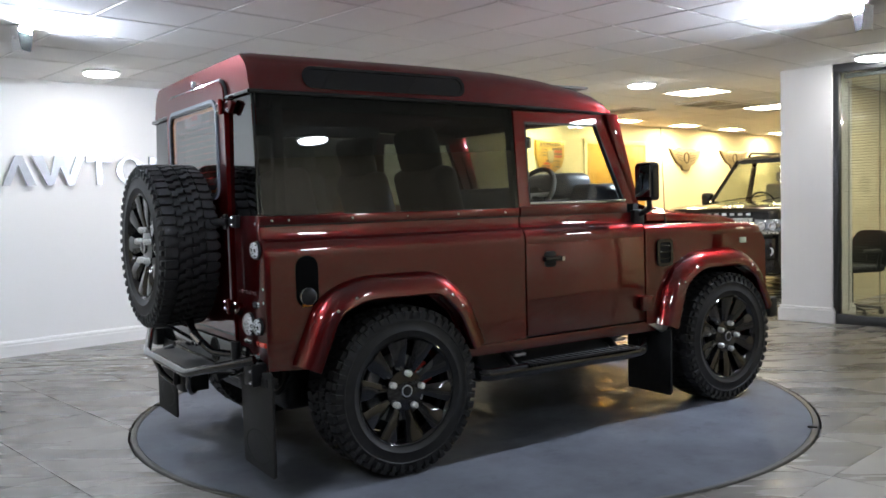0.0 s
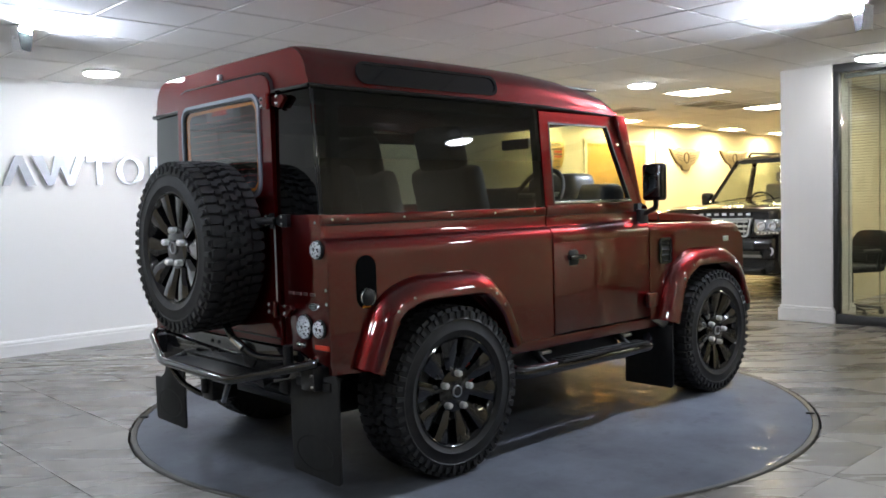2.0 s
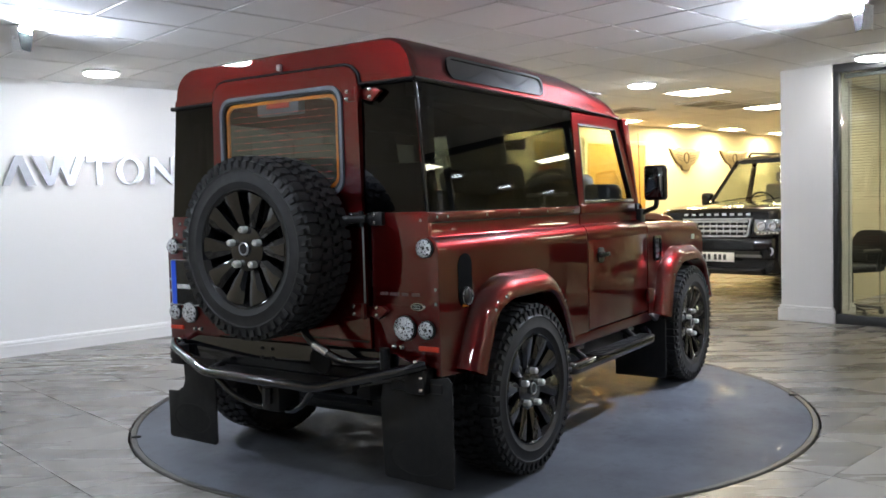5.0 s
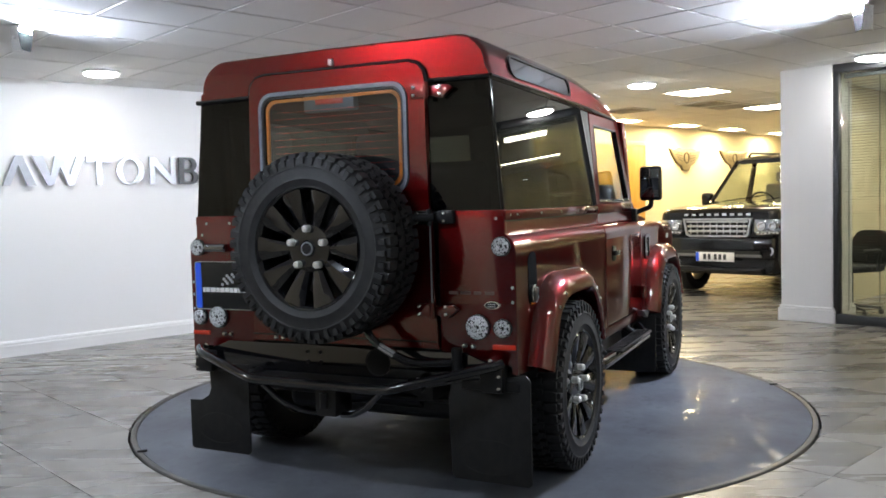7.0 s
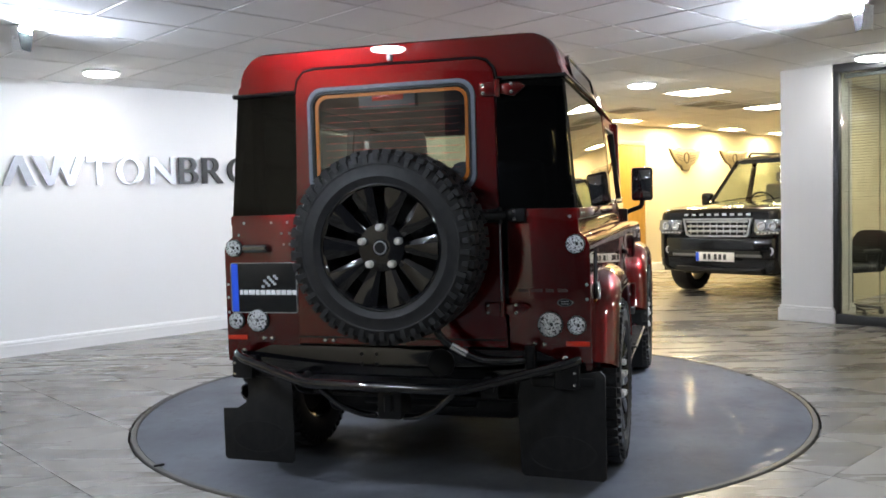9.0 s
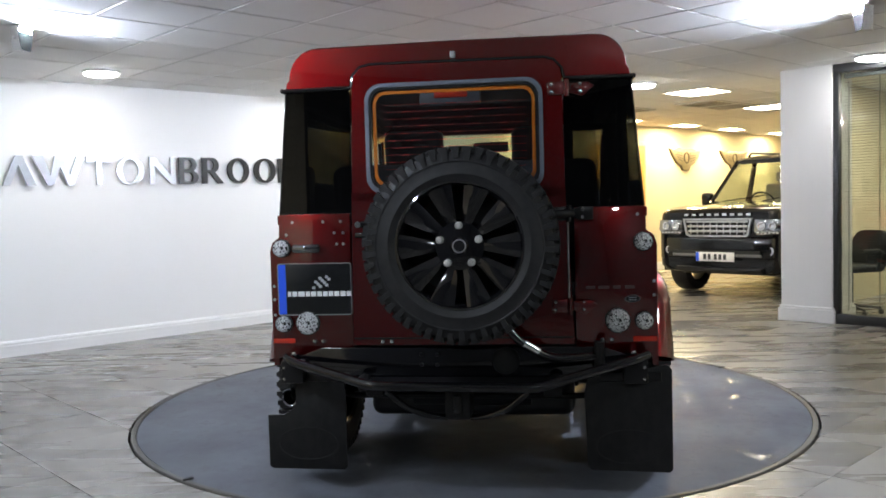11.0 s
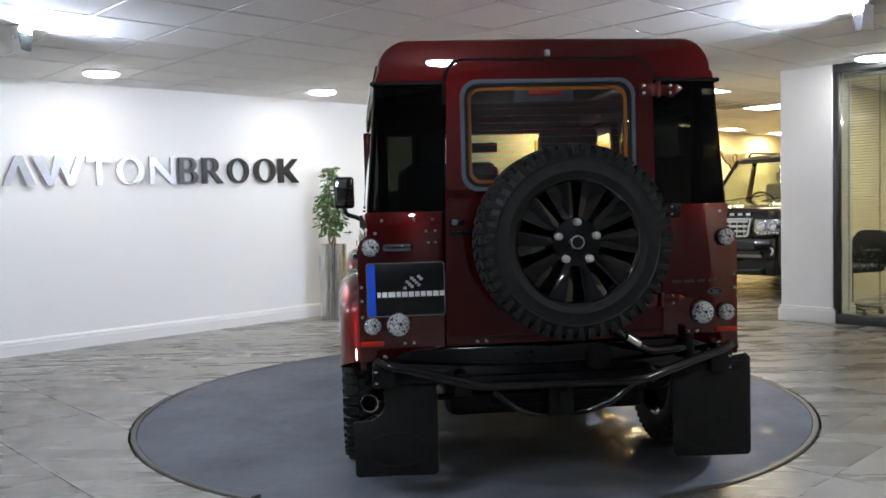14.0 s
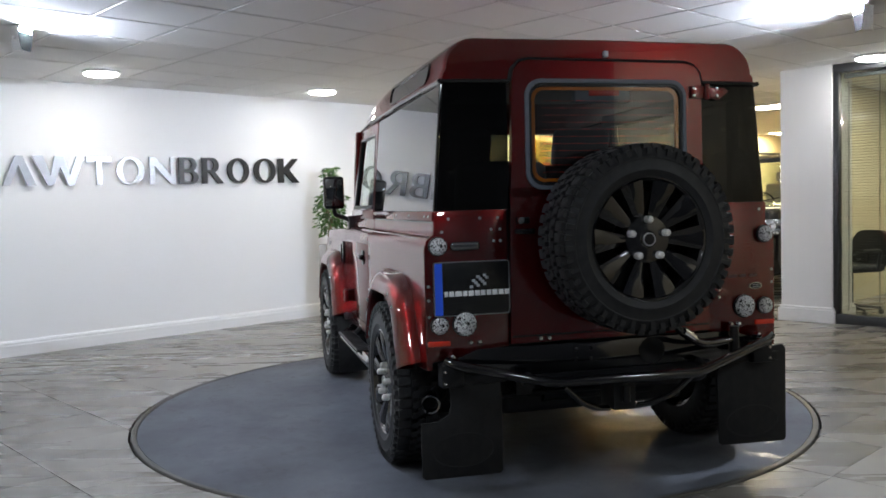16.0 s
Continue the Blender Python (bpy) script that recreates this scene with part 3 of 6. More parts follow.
        # mirror
        mirror = P("door_mirror", box(B(), 1.60, 1.67, s * 0.865, s * 1.005, 1.265, 1.485, 0.022, 3), gloss_black, "black door mirror on a bent arm", parent=car)
        P("mirror_glass", box(B(), 1.594, 1.602, s * 0.878, s * 0.992, 1.285, 1.468, 0.003), mirror_dark, parent=mirror)
        P("mirror_arm", tube(B(), bend([(1.66, s * 0.80, 1.17), (1.70, s * 0.85, 1.20), (1.66, s * 0.93, 1.225), (1.64, s * 0.935, 1.30)], 0.03), 0.016), satin_black, parent=mirror)
        P("mirror_bracket", box(B(), 1.635, 1.72, s * 0.79, s * 0.835, 1.10, 1.215, 0.010), satin_black, parent=mirror)
        # wing vent, badge and repeater
        vent = P("wing_vent", ring(B(), rounded(1.795, 1.93, 0.872, 1.035, 0.03), rounded(1.815, 1.91, 0.89, 1.017, 0.02), "y", s * 0.850, s * 0.862), gloss_black, "black wing air vent")
        P("vent_back", slab(B(), rounded(1.81, 1.915, 0.885, 1.022, 0.02), "y", s * 0.846, s * 0.852), dark_gap, parent=vent)
        for k in range(3):
            P("vent_slat", box(B(), 1.812, 1.913, s * 0.85, s * 0.860, 0.915 + k * 0.038, 0.923 + k * 0.038, 0.002), gloss_black, parent=vent)
        P("wing_badge", box(B(), 2.57, 2.635, s * 0.850, s * 0.856, 0.978, 1.012, 0.006), silver)
        P("stone_guard", slab(B(), [(1.72, 0.535), (1.90, 0.535), (1.865, 0.49), (1.83, 0.478)], "y", s * 0.86, s * 0.835, 0.003), silver, "bare metal corner of the sill")
        P("side_lamp", rod(B(), (2.80, s * 0.70, 0.95), (2.862, s * 0.70, 0.95), 0.037), lamp_clear)

    # hidden hull: floor, inner sides, wheel wells
    P("floor_pan", box(B(), -0.64, 2.75, -0.52, 0.52, 0.50, 0.60), satin_black, "black floor pan")
    P("crossmember", box(B(), -0.64, -0.47, -0.80, 0.80, 0.60, 0.66), satin_black)
    P("floor_pan", box(B(), 0.40, 1.86, -0.80, 0.80, 0.492, 0.62), satin_black, "black floor pan")
    P("load_floor", box(B(), -0.64, 0.42, -0.82, 0.82, 0.87, 0.93), satin_black)
    P("engine_tray", box(B(), 1.86, 2.76, -0.82, 0.82, 0.88, 0.93), satin_black)
    for s in (-1, 1):
        for x0, x1, z0, back, front in ((-0.48, 0.44, 0.57, -0.50, 0.40), (1.86, 2.78, 0.5, 1.84, 2.74)):
            well = box(B(), x0, x1, s * 0.50, s * 0.53, 0.5, 0.9)
            box(well, back, back + 0.03, s * 0.52, s * 0.82, z0, 0.9)
            box(well, front, front + 0.03, s * 0.52, s * 0.82, 0.5 if front < 1 else 0.6, 0.9)
            P("wheel_well", well, satin_black)
        P("side_lining", box(B(), -0.64, 0.79, s * 0.775, s * 0.80, 0.93, 1.2), satin_black)
    # chassis, axles, tank
    bm = B()
    for s in (-1, 1):
        box(bm, -0.62, 2.9, s * 0.36, s * 0.44, 0.42, 0.55, 0.01)
        tube(bm, bend([(-0.3, s * 0.40, 0.50), (-0.1, s * 0.42, 0.36), (0.7, s * 0.38, 0.44)], 0.08), 0.03)
    for x in (0.0, 2.36):
        rod(bm, (x, -0.72, 0.40), (x, 0.72, 0.40), 0.05, 16)
        bmesh.ops.create_icosphere(bm, subdivisions=2, radius=0.14, matrix=Matrix.Translation((x, 0.1, 0.40)))
        for s in (-1, 1):
            rod(bm, (x + 0.05, s * 0.47, 0.42), (x + 0.05, s * 0.47, 0.85), 0.055, 12)
            rod(bm, (x - 0.08, s * 0.50, 0.36), (x - 0.14, s * 0.47, 0.80), 0.028, 12)
    box(bm, 0.5, 1.5, -0.34, 0.34, 0.34, 0.50, 0.03)
    P("chassis", bm, satin_black, "black chassis with axles and springs")
    # what hangs below the floor, added to block light there: tank, gearbox, guards
    tank = box(B(), -0.44, -0.06, -0.50, 0.46, 0.285, 0.60, 0.05, 3)
    P("rear_tank_block", tank, satin_black, "black tank-shaped block that stops light under the car")
    gear = box(B(), 0.62, 1.60, -0.34, 0.34, 0.31, 0.66, 0.07, 3)
    rod(gear, (1.55, 0, 0.46), (2.2, 0.12, 0.46), 0.045, 16)
    rod(gear, (0.62, 0.08, 0.46), (0.05, 0.02, 0.40), 0.035, 16)
    P("gearbox", gear, satin_black, "dark gearbox and propeller shafts")
    for s in (-1, 1):
        P("side_tank_block", box(B(), 0.52, 1.50, s * 0.40, s * 0.77, 0.335, 0.60, 0.04, 3), satin_black)

    # roof shell with arched rear, curving down at the front
    def roof_row(x, top, gut, w):
        pts = []
        r = min(0.13, top - gut - 0.03)
        for k in range(9):
            a = radians(k * 90 / 8)
            pts.append((w - 0.018 - r + r * math.cos(a), top - r + r * math.sin(a)))
        half = [(w, gut), (w - 0.006, gut + 0.03)] + pts
        return [(x, -y, z) for y, z in half] + [(x, 0.0, top + 0.004)] + [(x, y, z) for y, z in half[::-1]]
    stations = [(-0.640, 1.955, 1.80, 0.742), (-0.652, 1.972, 1.80, 0.748), (-0.640, 1.983, 1.80, 0.753), (-0.60, 1.988, 1.80, 0.756), (0.3, 1.990, 1.796, 0.758), (0.75, 1.984, 1.79, 0.758), (1.05, 1.964, 1.785, 0.756), (1.30, 1.928, 1.778, 0.752), (1.44, 1.893, 1.772, 0.745), (1.52, 1.852, 1.768, 0.738), (1.545, 1.81, 1.766, 0.73)]
    bm = loft(B(), [roof_row(*st) for st in stations[1:]], close=False)
    bmesh.ops.solidify(bm, geom=bm.faces, thickness=0.018)
    bmesh.ops.recalc_face_normals(bm, faces=bm.faces)
    roof = P("roof", bm, paint, "red painted roof panel")
    # upright rear face of the roof with the arch for the door
    arch = [(-0.470, 1.80), (-0.460, 1.845), (-0.43, 1.878), (-0.39, 1.890), (0.365, 1.895), (0.41, 1.885), (0.442, 1.850), (0.452, 1.80)]
    outline = [(y, z) for _, y, z in roof_row(0, 1.974, 1.80, 0.750)]
    P("roof_rear", slab(B(), outline + arch[::-1], "x", -0.655, -0.635), paint, parent=roof)
    bm = tube(B(), [(-0.658, y, z) for y, z in arch], 0.011, 8)
    P("arch_seal", bm, gloss_black, parent=roof)
    for s in (-1, 1):
        gutter = [(-0.665, s * 0.762, 1.797), (0.3, s * 0.768, 1.793), (0.8, s * 0.768, 1.787), (1.3, s * 0.762, 1.776), (1.56, s * 0.748, 1.765)]
        P("rain_gutter", tube(B(), gutter, 0.011, 8), gloss_black, parent=roof)
        y0, y1 = (0.47, 0.762) if s < 0 else (0.452, 0.762)
        P("rear_gutter", tube(B(), [(-0.662, s * y0, 1.800), (-0.662, s * y1, 1.797)], 0.010, 8), gloss_black, parent=roof)
        # long tinted light in the roof side
        out = rounded(-0.40, 0.50, 0.0, 0.105, 0.05)
        inn = rounded(-0.385, 0.485, 0.013, 0.093, 0.040)
        m = Matrix.Translation((0, s * 0.7475, 1.822)) @ Matrix.Rotation(radians(12 * s), 4, "X")
        fr = P("roof_window_frame", ring(B(), out, inn, "y", s * -0.012, s * 0.012), gloss_black, "black frame of the roof side window", parent=roof)
        fr.matrix_basis = m
        gl = P("roof_window", slab(B(), inn, "y", s * -0.010, s * 0.006), gloss_black, "dark roof side window", parent=roof)
        gl.matrix_basis = m
    for k in range(13):
        P("roof_rivet", spin(B(), [(0.0, 0.003), (0.004, 0.002), (0.006, 0)], 8, "z"), silver, parent=roof).matrix_basis = pose(-0.628, -0.57 + 0.095 * k, 1.988)
    P("roof_latch", box(B(), -0.672, -0.650, -0.011, 0.011, 1.908, 1.936, 0.004), silver, parent=roof)

    # rear upper: corner glass and side glass, held by posts
    def sy(z):
        return 0.803 - (z - 1.25) * 0.085
    for s in (-1, 1):
        z0, z1 = 1.25, 1.793
        inn_y = 0.463 if s > 0 else 0.470
        bm = B()
        vs = [bm.verts.new(p) for p in ((-0.657, s * inn_y, z0), (-0.657, s * (sy(z0) - 0.012), z0), (-0.650, s * (sy(z1) - 0.012), z1), (-0.650, s * inn_y, z1))]
        bm.faces.new(vs)
        bmesh.ops.recalc_face_normals(bm, faces=bm.faces)
        P("corner_window", bm, corner_tint, "dark tinted rear corner glass", smooth=0)
        bm = B()
        vs = [bm.verts.new(p) for p in ((-0.640, s * sy(z0), z0), (0.795, s * sy(z0), z0), (0.795, s * sy(1.775), 1.775), (-0.635, s * sy(z1), z1))]
        bm.faces.new(vs)
        bmesh.ops.recalc_face_normals(bm, faces=bm.faces)
        P("side_window", bm, privacy if s < 0 else privacy_deep, "dark tinted full-length side glass", smooth=0)
        P("corner_post", tube(B(), [(-0.648, s * (sy(z0) - 0.006), z0), (-0.642, s * (sy(z1) - 0.006), z1)], 0.0065, 10), gloss_black, "thin glossy corner trim")
        P("door_post", loft(B(), [[(x, s * (sy(z) - d), z) for x, d in ((0.78, 0.008), (0.803, 0.008), (0.803, 0.05), (0.78, 0.05))] for z in (1.2, 1.775)]), satin_black)
        P("inner_post", box(B(), -0.55, -0.50, s * 0.70, s * 0.745, 1.2, 1.8, 0.01), cabin)
        P("window_lining", box(B(), -0.6, 0.8, s * 0.66, s * 0.72, 1.73, 1.80, 0.01), cabin)

    # rear lower panels each side of the door
    P("rear_panel", slab(B(), [(0.478, 0.655), (0.478, 1.25), (0.803, 1.25), (0.806, 1.15), (0.838, 1.125), (0.849, 1.09), (0.850, 0.60), (0.478, 0.655)][:-1], "x", -0.660, -0.63, 0.002), paint, "riveted red rear corner panel")
    P("rear_panel", slab(B(), [(-0.505, 0.655), (-0.505, 1.25), (-0.803, 1.25), (-0.806, 1.15), (-0.838, 1.125), (-0.849, 1.09), (-0.850, 0.60), (-0.505, 0.655)][:-1], "x", -0.660, -0.63, 0.002), paint, "riveted red rear corner panel")
    for y, z in ((0.74, 1.215), (0.60, 1.215), (0.52, 1.215), (0.77, 1.16), (0.70, 1.10), (0.55, 1.165), (0.51, 1.165), (0.54, 1.115), (0.51, 1.115), (0.835, 0.93), (0.835, 0.87), (0.835, 0.80), (-0.835, 0.93), (-0.835, 0.87), (-0.77, 1.215), (-0.55, 1.215)):
        P("rivet", spin(B(), [(0.0, -0.004), (0.005, -0.003), (0.007, 0)], 8, "x"), silver).matrix_basis = pose(-0.662, y, z)

    # rear door
    def door_outline(g):
        return [(0.474 - g, 0.664 + g), (0.462 - g, 1.25), (0.446 - g, 1.80), (0.437 - g, 1.848 - g), (0.408 - g, 1.880 - g), (0.365, 1.890 - g), (-0.39, 1.885 - g), (-0.43 + g, 1.872 - g), (-0.456 + g, 1.843 - g), (-0.464 + g, 1.80), (-0.470 + g, 1.25), (-0.500 + g, 0.664 + g)]

    def window_outline(g):
        return rounded(-0.385 + g, 0.392 - g, 1.328 + g, 1.812 - g, 0.075 - g * 0.6, 7)
    bm = B()
    out2 = door_outline(0.0)
    # four pieces round the window
    hole = window_outline(0.012)
    bm = B()
    slab(bm, [(0.474, 0.664), (0.462, 1.34), (-0.470, 1.34), (-0.500, 0.664)], "x", -0.674, -0.645)
    rdoor = P("rear_door", bm, paint, "red rear door hinged at one side, shut")
    bm = B()
    # frame of the upper door as a band between the outer outline and the hole
    n = 64

    def cast(pts, a):
        c = Vector((0.0, 1.575))
        d = Vector((math.cos(a), math.sin(a)))
        best = None
        for i in range(len(pts)):
            p, q = Vector(pts[i]) - c, Vector(pts[(i + 1) % len(pts)]) - c
            e = q - p
            den = d.x * e.y - d.y * e.x
            if abs(den) < 1e-9:
                continue
            t = (p.x * e.y - p.y * e.x) / den
            k = (p.x * d.y - p.y * d.x) / den
            if t > 0 and -1e-6 <= k <= 1 + 1e-6 and (best is None or t < best):
                best = t
        return (c.x + d.x * best, c.y + d.y * best)
    upper = [(0.460, 1.30)] + out2[2:-2] + [(-0.470, 1.30)]
    angles = sorted({math.atan2(y - 1.575, x) for x, y in upper + hole} | {k * math.tau / n - math.pi for k in range(n)})
    ring(bm, [cast(upper, a) for a in angles], [cast(hole, a) for a in angles], "x", -0.674, -0.645)
    P("door_upper", bm, paint, parent=rdoor)
    P("window_seal", ring(B(), window_outline(0.003), window_outline(0.019), "x", -0.684, -0.668), seal_grey, "grey rubber window seal", parent=rdoor)
    P("inner_seal", ring(B(), window_outline(0.020), window_outline(0.030), "x", -0.680, -0.664), satin_black, parent=rdoor)
    bm = B()
    bm.faces.new([bm.verts.new((-0.672, y, z)) for y, z in window_outline(0.024)])
    P("rear_window", bm, rear_tint, "tinted heated rear glass", parent=rdoor, smooth=0).visible_shadow = False
    P("orange_trim", ring(B(), window_outline(0.036), window_outline(0.050), "x", -0.6710, -0.6600), orange_seal, "orange inner window trim", parent=rdoor)
    for k in range(11):
        z = 1.405 + 0.031 * k
        wire = box(B(), -0.668, -0.667, -0.31, 0.31, z, z + 0.0012)
        # Dashes along the wire paint in red glints of the stop lamp.
        for j in range(5):
            y = -0.26 + 0.115 * j + 0.03 * (k % 3)
            box(wire, -0.6695, -0.6665, y, y + 0.03, z - 0.0006, z + 0.002)
        P("heater_line", wire, wire_red_glint, parent=rdoor, smooth=0)
    brake = P("stop_lamp", box(B(), -0.6665, -0.62, -0.115, 0.150, 1.708, 1.790, 0.008), seal_grey, "dark grey high stop lamp behind the rear glass", parent=rdoor)
    P("stop_lens", box(B(), -0.6705, -0.660, -0.06, 0.085, 1.738, 1.763, 0.004), stop_lens, parent=brake)
    P("door_seam", box(B(), -0.6765, -0.672, -0.49, 0.47, 0.690, 0.697), satin_black, parent=rdoor)
    # hinges on the right of the door
    for z, w in ((1.755, 0.10), (0.83, 0.075), (1.225, 0.10)):
        col = paint if z != 1.225 else satin_black
        h = P("rear_hinge", box(B(), -0.690, -0.672, -0.475, -0.405, z - 0.028, z + 0.028, 0.004), col, "bolted strap hinge", parent=rdoor)
        leaf = [(-0.49, z - 0.02), (-0.49, z + 0.02), (-0.575, z + 0.022), (-0.60, z + 0.005), (-0.55, z - 0.035)]
        if z == 1.225:
            leaf = [(-0.49, z - 0.014), (-0.49, z + 0.014), (-0.53, z + 0.028), (-0.585, z + 0.028), (-0.585, z - 0.028), (-0.53, z - 0.028)]
        P("hinge_leaf", slab(B(), leaf, "x", -0.684, -0.66, 0.003), col, parent=h)
        P("hinge_pin", rod(B(), (-0.695, -0.483, z - 0.035), (-0.695, -0.483, z + 0.035), 0.011), col, parent=h)
        for y in (-0.42, -0.54):
            for dz in (-0.016, 0.016):
                P("bolt", spin(B(), [(0.0, -0.006), (0.006, -0.005), (0.009, 0)], 10, "x"), chrome, parent=h).matrix_basis = pose(-0.690 if y > -0.48 else -0.684, y, z + dz)
    P("wiper_rod", rod(B(), (-0.68, -0.478, 0.86), (-0.68, -0.478, 1.2), 0.004, 8), silver, parent=rdoor)
    P("door_lock", box(B(), -0.70, -0.672, 0.385, 0.445, 1.185, 1.215, 0.008), gloss_black, parent=rdoor)
    P("lock_button", rod(B(), (-0.715, 0.43, 1.20), (-0.68, 0.43, 1.20), 0.014), chrome, parent=rdoor)
    P("lock_catch", box(B(), -0.695, -0.672, 0.36, 0.45, 1.14, 1.165, 0.006), gloss_black, parent=rdoor)

    # rear lamps, reflectors, badges
    for s in (-1, 1):
        for y, z, r in ((0.792, 1.100, 0.037), (0.792, 0.762, 0.036), (0.681, 0.764, 0.050)):
            lamp = P("rear_lamp", spin(B(), [(0.0, -0.664), (r + 0.004, -0.664), (r + 0.004, -0.674), (r * 0.98, -0.676)], 28, "x"), satin_black, "round clear rear lamp")
            lamp.matrix_basis = pose(0, s * y, z)
            P("lens", spin(B(), [(r, -0.672), (r, -0.682), (r * 0.8, -0.690), (r * 0.4, -0.694), (0, -0.695)], 28, "x"), lamp_clear, "clear faceted lens", parent=lamp)
            P("reflector", spin(B(), [(r * 0.98, -0.674), (r * 0.5, -0.668), (0, -0.667)], 28, "x"), chrome, parent=lamp)
            for k in range(9 if r < 0.04 else 16):
                a = k * 2.4
                q = r * 0.85 * math.sqrt((k + 0.5) / (9 if r < 0.04 else 16))
                P("diode", spin(B(), [(0.0, -0.684), (0.004, -0.682), (0.0055, -0.676)], 8, "x"), chrome, parent=lamp).matrix_basis = pose(0, q * math.cos(a), q * math.sin(a))
        P("rear_reflector", box(B(), -0.668, -0.655, s * 0.745, s * 0.845, 0.672, 0.694, 0.003), red_lens, "red rear reflector")
        for y in (0.615, 0.655):
            P("panel_bolt", spin(B(), [(0.0, -0.674), (0.008, -0.672), (0.013, -0.66)], 12, "x"), chrome).matrix_basis = pose(0, s * y, 0.682)
        P("bumper_bolt", spin(B(), [(0.0, -0.70), (0.012, -0.695), (0.018, -0.66)], 12, "x"), chrome).matrix_basis = pose(0, s * 0.745, 0.625)
    for y in (0.34, 0.30):
        P("panel_bolt", spin(B(), [(0.0, -0.688), (0.008, -0.686), (0.013, -0.672)], 12, "x"), chrome).matrix_basis = pose(0, y, 0.68)
    badge = P("oval_badge", spin(B(), [(0.0, -0.668), (0.016, -0.668), (0.018, -0.66)], 24, "x"), chrome, "small oval badge")
    badge.matrix_basis = Matrix.Translation((0, -0.745, 0.856)) @ Matrix.Diagonal((1, 2.1, 1, 1))
    P("badge_face", spin(B(), [(0.0, -0.6695), (0.0135, -0.6695), (0.0135, -0.667)], 24, "x"), satin_black, parent=badge)
    for k in (-1, 1):
        P("badge_bar", box(B(), -0.6705, -0.669, -0.008, 0.008, k * 0.005 - 0.0016, k * 0.005 + 0.0016), silver, parent=badge, smooth=0)
    for k, w in enumerate((0.05, 0.06, 0.04, 0.05)):
        P("lettering_bar", box(B(), -0.6645, -0.66, -0.57 - k * 0.055 - w * 0.4, -0.57 - k * 0.055 + w * 0.4, 0.899, 0.912), mark_faint, smooth=0)
    # number plate board
    board = P("plate_board", slab(B(), rounded(0.478, 0.812, 0.802, 1.030, 0.01), "x", -0.672, -0.660, 0.001), plate_dark, "dark show plate with a blue edge")
    P("blue_edge", box(B(), -0.6745, -0.671, 0.776, 0.810, 0.805, 1.027), plate_blue, parent=board, smooth=0)
    P("plate_trim", ring(B(), rounded(0.476, 0.814, 0.800, 1.032, 0.012), rounded(0.479, 0.811, 0.803, 1.029, 0.01), "x", -0.675, -0.660), silver, parent=board)
    y = 0.768
    for k in range(11):
        w = (0.019, 0.026, 0.034, 0.023, 0.028, 0.026, 0.024, 0.025, 0.027, 0.027, 0.026)[k]
        P("lettering_bar", box(B(), -0.6745, -0.671, y - w + 0.004, y, 0.884, 0.906), letter_white, parent=board, smooth=0)
        y -= w + 0.001
    for i in range(5):
        for j in range(4):
            if (i + j) % 2 == 0:
                a, b = 0.655 - i * 0.015 - j * 0.005, 0.916 + j * 0.013 + i * 0.003
                P("flag_square", box(B(), -0.6745, -0.671, a - 0.014, a, b, b + 0.012), mark_grey, parent=board, smooth=0)
    P("plate_lamp", box(B(), -0.70, -0.66, 0.610, 0.740, 1.080, 1.118, 0.014, 3), mirror_dark, "dark chrome plate lamp housing")

    # black cross member, tube bumper, hitch
    bm = B()
    slab(bm, [(0.79, 0.59), (0.62, 0.652), (-0.62, 0.652), (-0.79, 0.59), (-0.70, 0.555), (-0.42, 0.485), (0.42, 0.485), (0.70, 0.555)], "x", -0.672, -0.60, 0.004)
    cm = P("cross_member", bm, gloss_black, "black rear cross member")
    P("port", spin(B(), [(0.0, -0.6745), (0.056, -0.6745), (0.056, -0.66)], 28, "x"), dark_gap, parent=cm).matrix_basis = pose(0, -0.20, 0.590)
    P("port_ring", spin(B(), [(0.056, -0.66), (0.056, -0.677), (0.062, -0.677), (0.062, -0.66)], 28, "x"), satin_black, parent=cm).matrix_basis = pose(0, -0.20, 0.590)
    for y, z in ((0.10, 0.62), (0.17, 0.62), (0.10, 0.575), (0.17, 0.575)):
        P("bolt", spin(B(), [(0.0, -0.680), (0.008, -0.678), (0.010, -0.672)], 8, "x"), satin_black, parent=cm).matrix_basis = pose(0, y, z)
    bar = P("tube_bumper", tube(B(), bend([(-0.70, 0.775, 0.615), (-0.735, 0.745, 0.600), (-0.86, 0.36, 0.520), (-0.86, -0.33, 0.512), (-0.735, -0.765, 0.612), (-0.70, -0.80, 0.622)], 0.05), 0.021), gloss_black, "black bent tube bumper")
    P("step_plate", slab(B(), [(-0.68, 0.50), (-0.80, 0.42), (-0.85, 0.30), (-0.85, -0.30), (-0.80, -0.42), (-0.68, -0.50)], "z", 0.515, 0.522), satin_black, parent=bar)
    for s in (-1, 1):
        P("end_bracket", box(B(), -0.715, -0.64, s * 0.70, s * 0.80, 0.50, 0.60, 0.006), satin_black, parent=bar)
        P("eye_bolt", rod(B(), (-0.70, s * 0.42, 0.515), (-0.75, s * 0.42, 0.50), 0.03, 12), satin_black, parent=bar)
        for z in (0.52, 0.57):
            P("bolt", spin(B(), [(0.0, -0.722), (0.006, -0.721), (0.009, -0.714)], 8, "x"), chrome, parent=bar).matrix_basis = pose(0, s * 0.785, z)
    for s in (-1, 1):
        P("hoop", tube(B(), bend([(-0.84, s * 0.30, 0.495), (-0.82, s * 0.22, 0.42), (-0.78, s * 0.13, 0.375), (-0.74, s * 0.05, 0.36)], 0.03), 0.014), gloss_black, parent=bar)
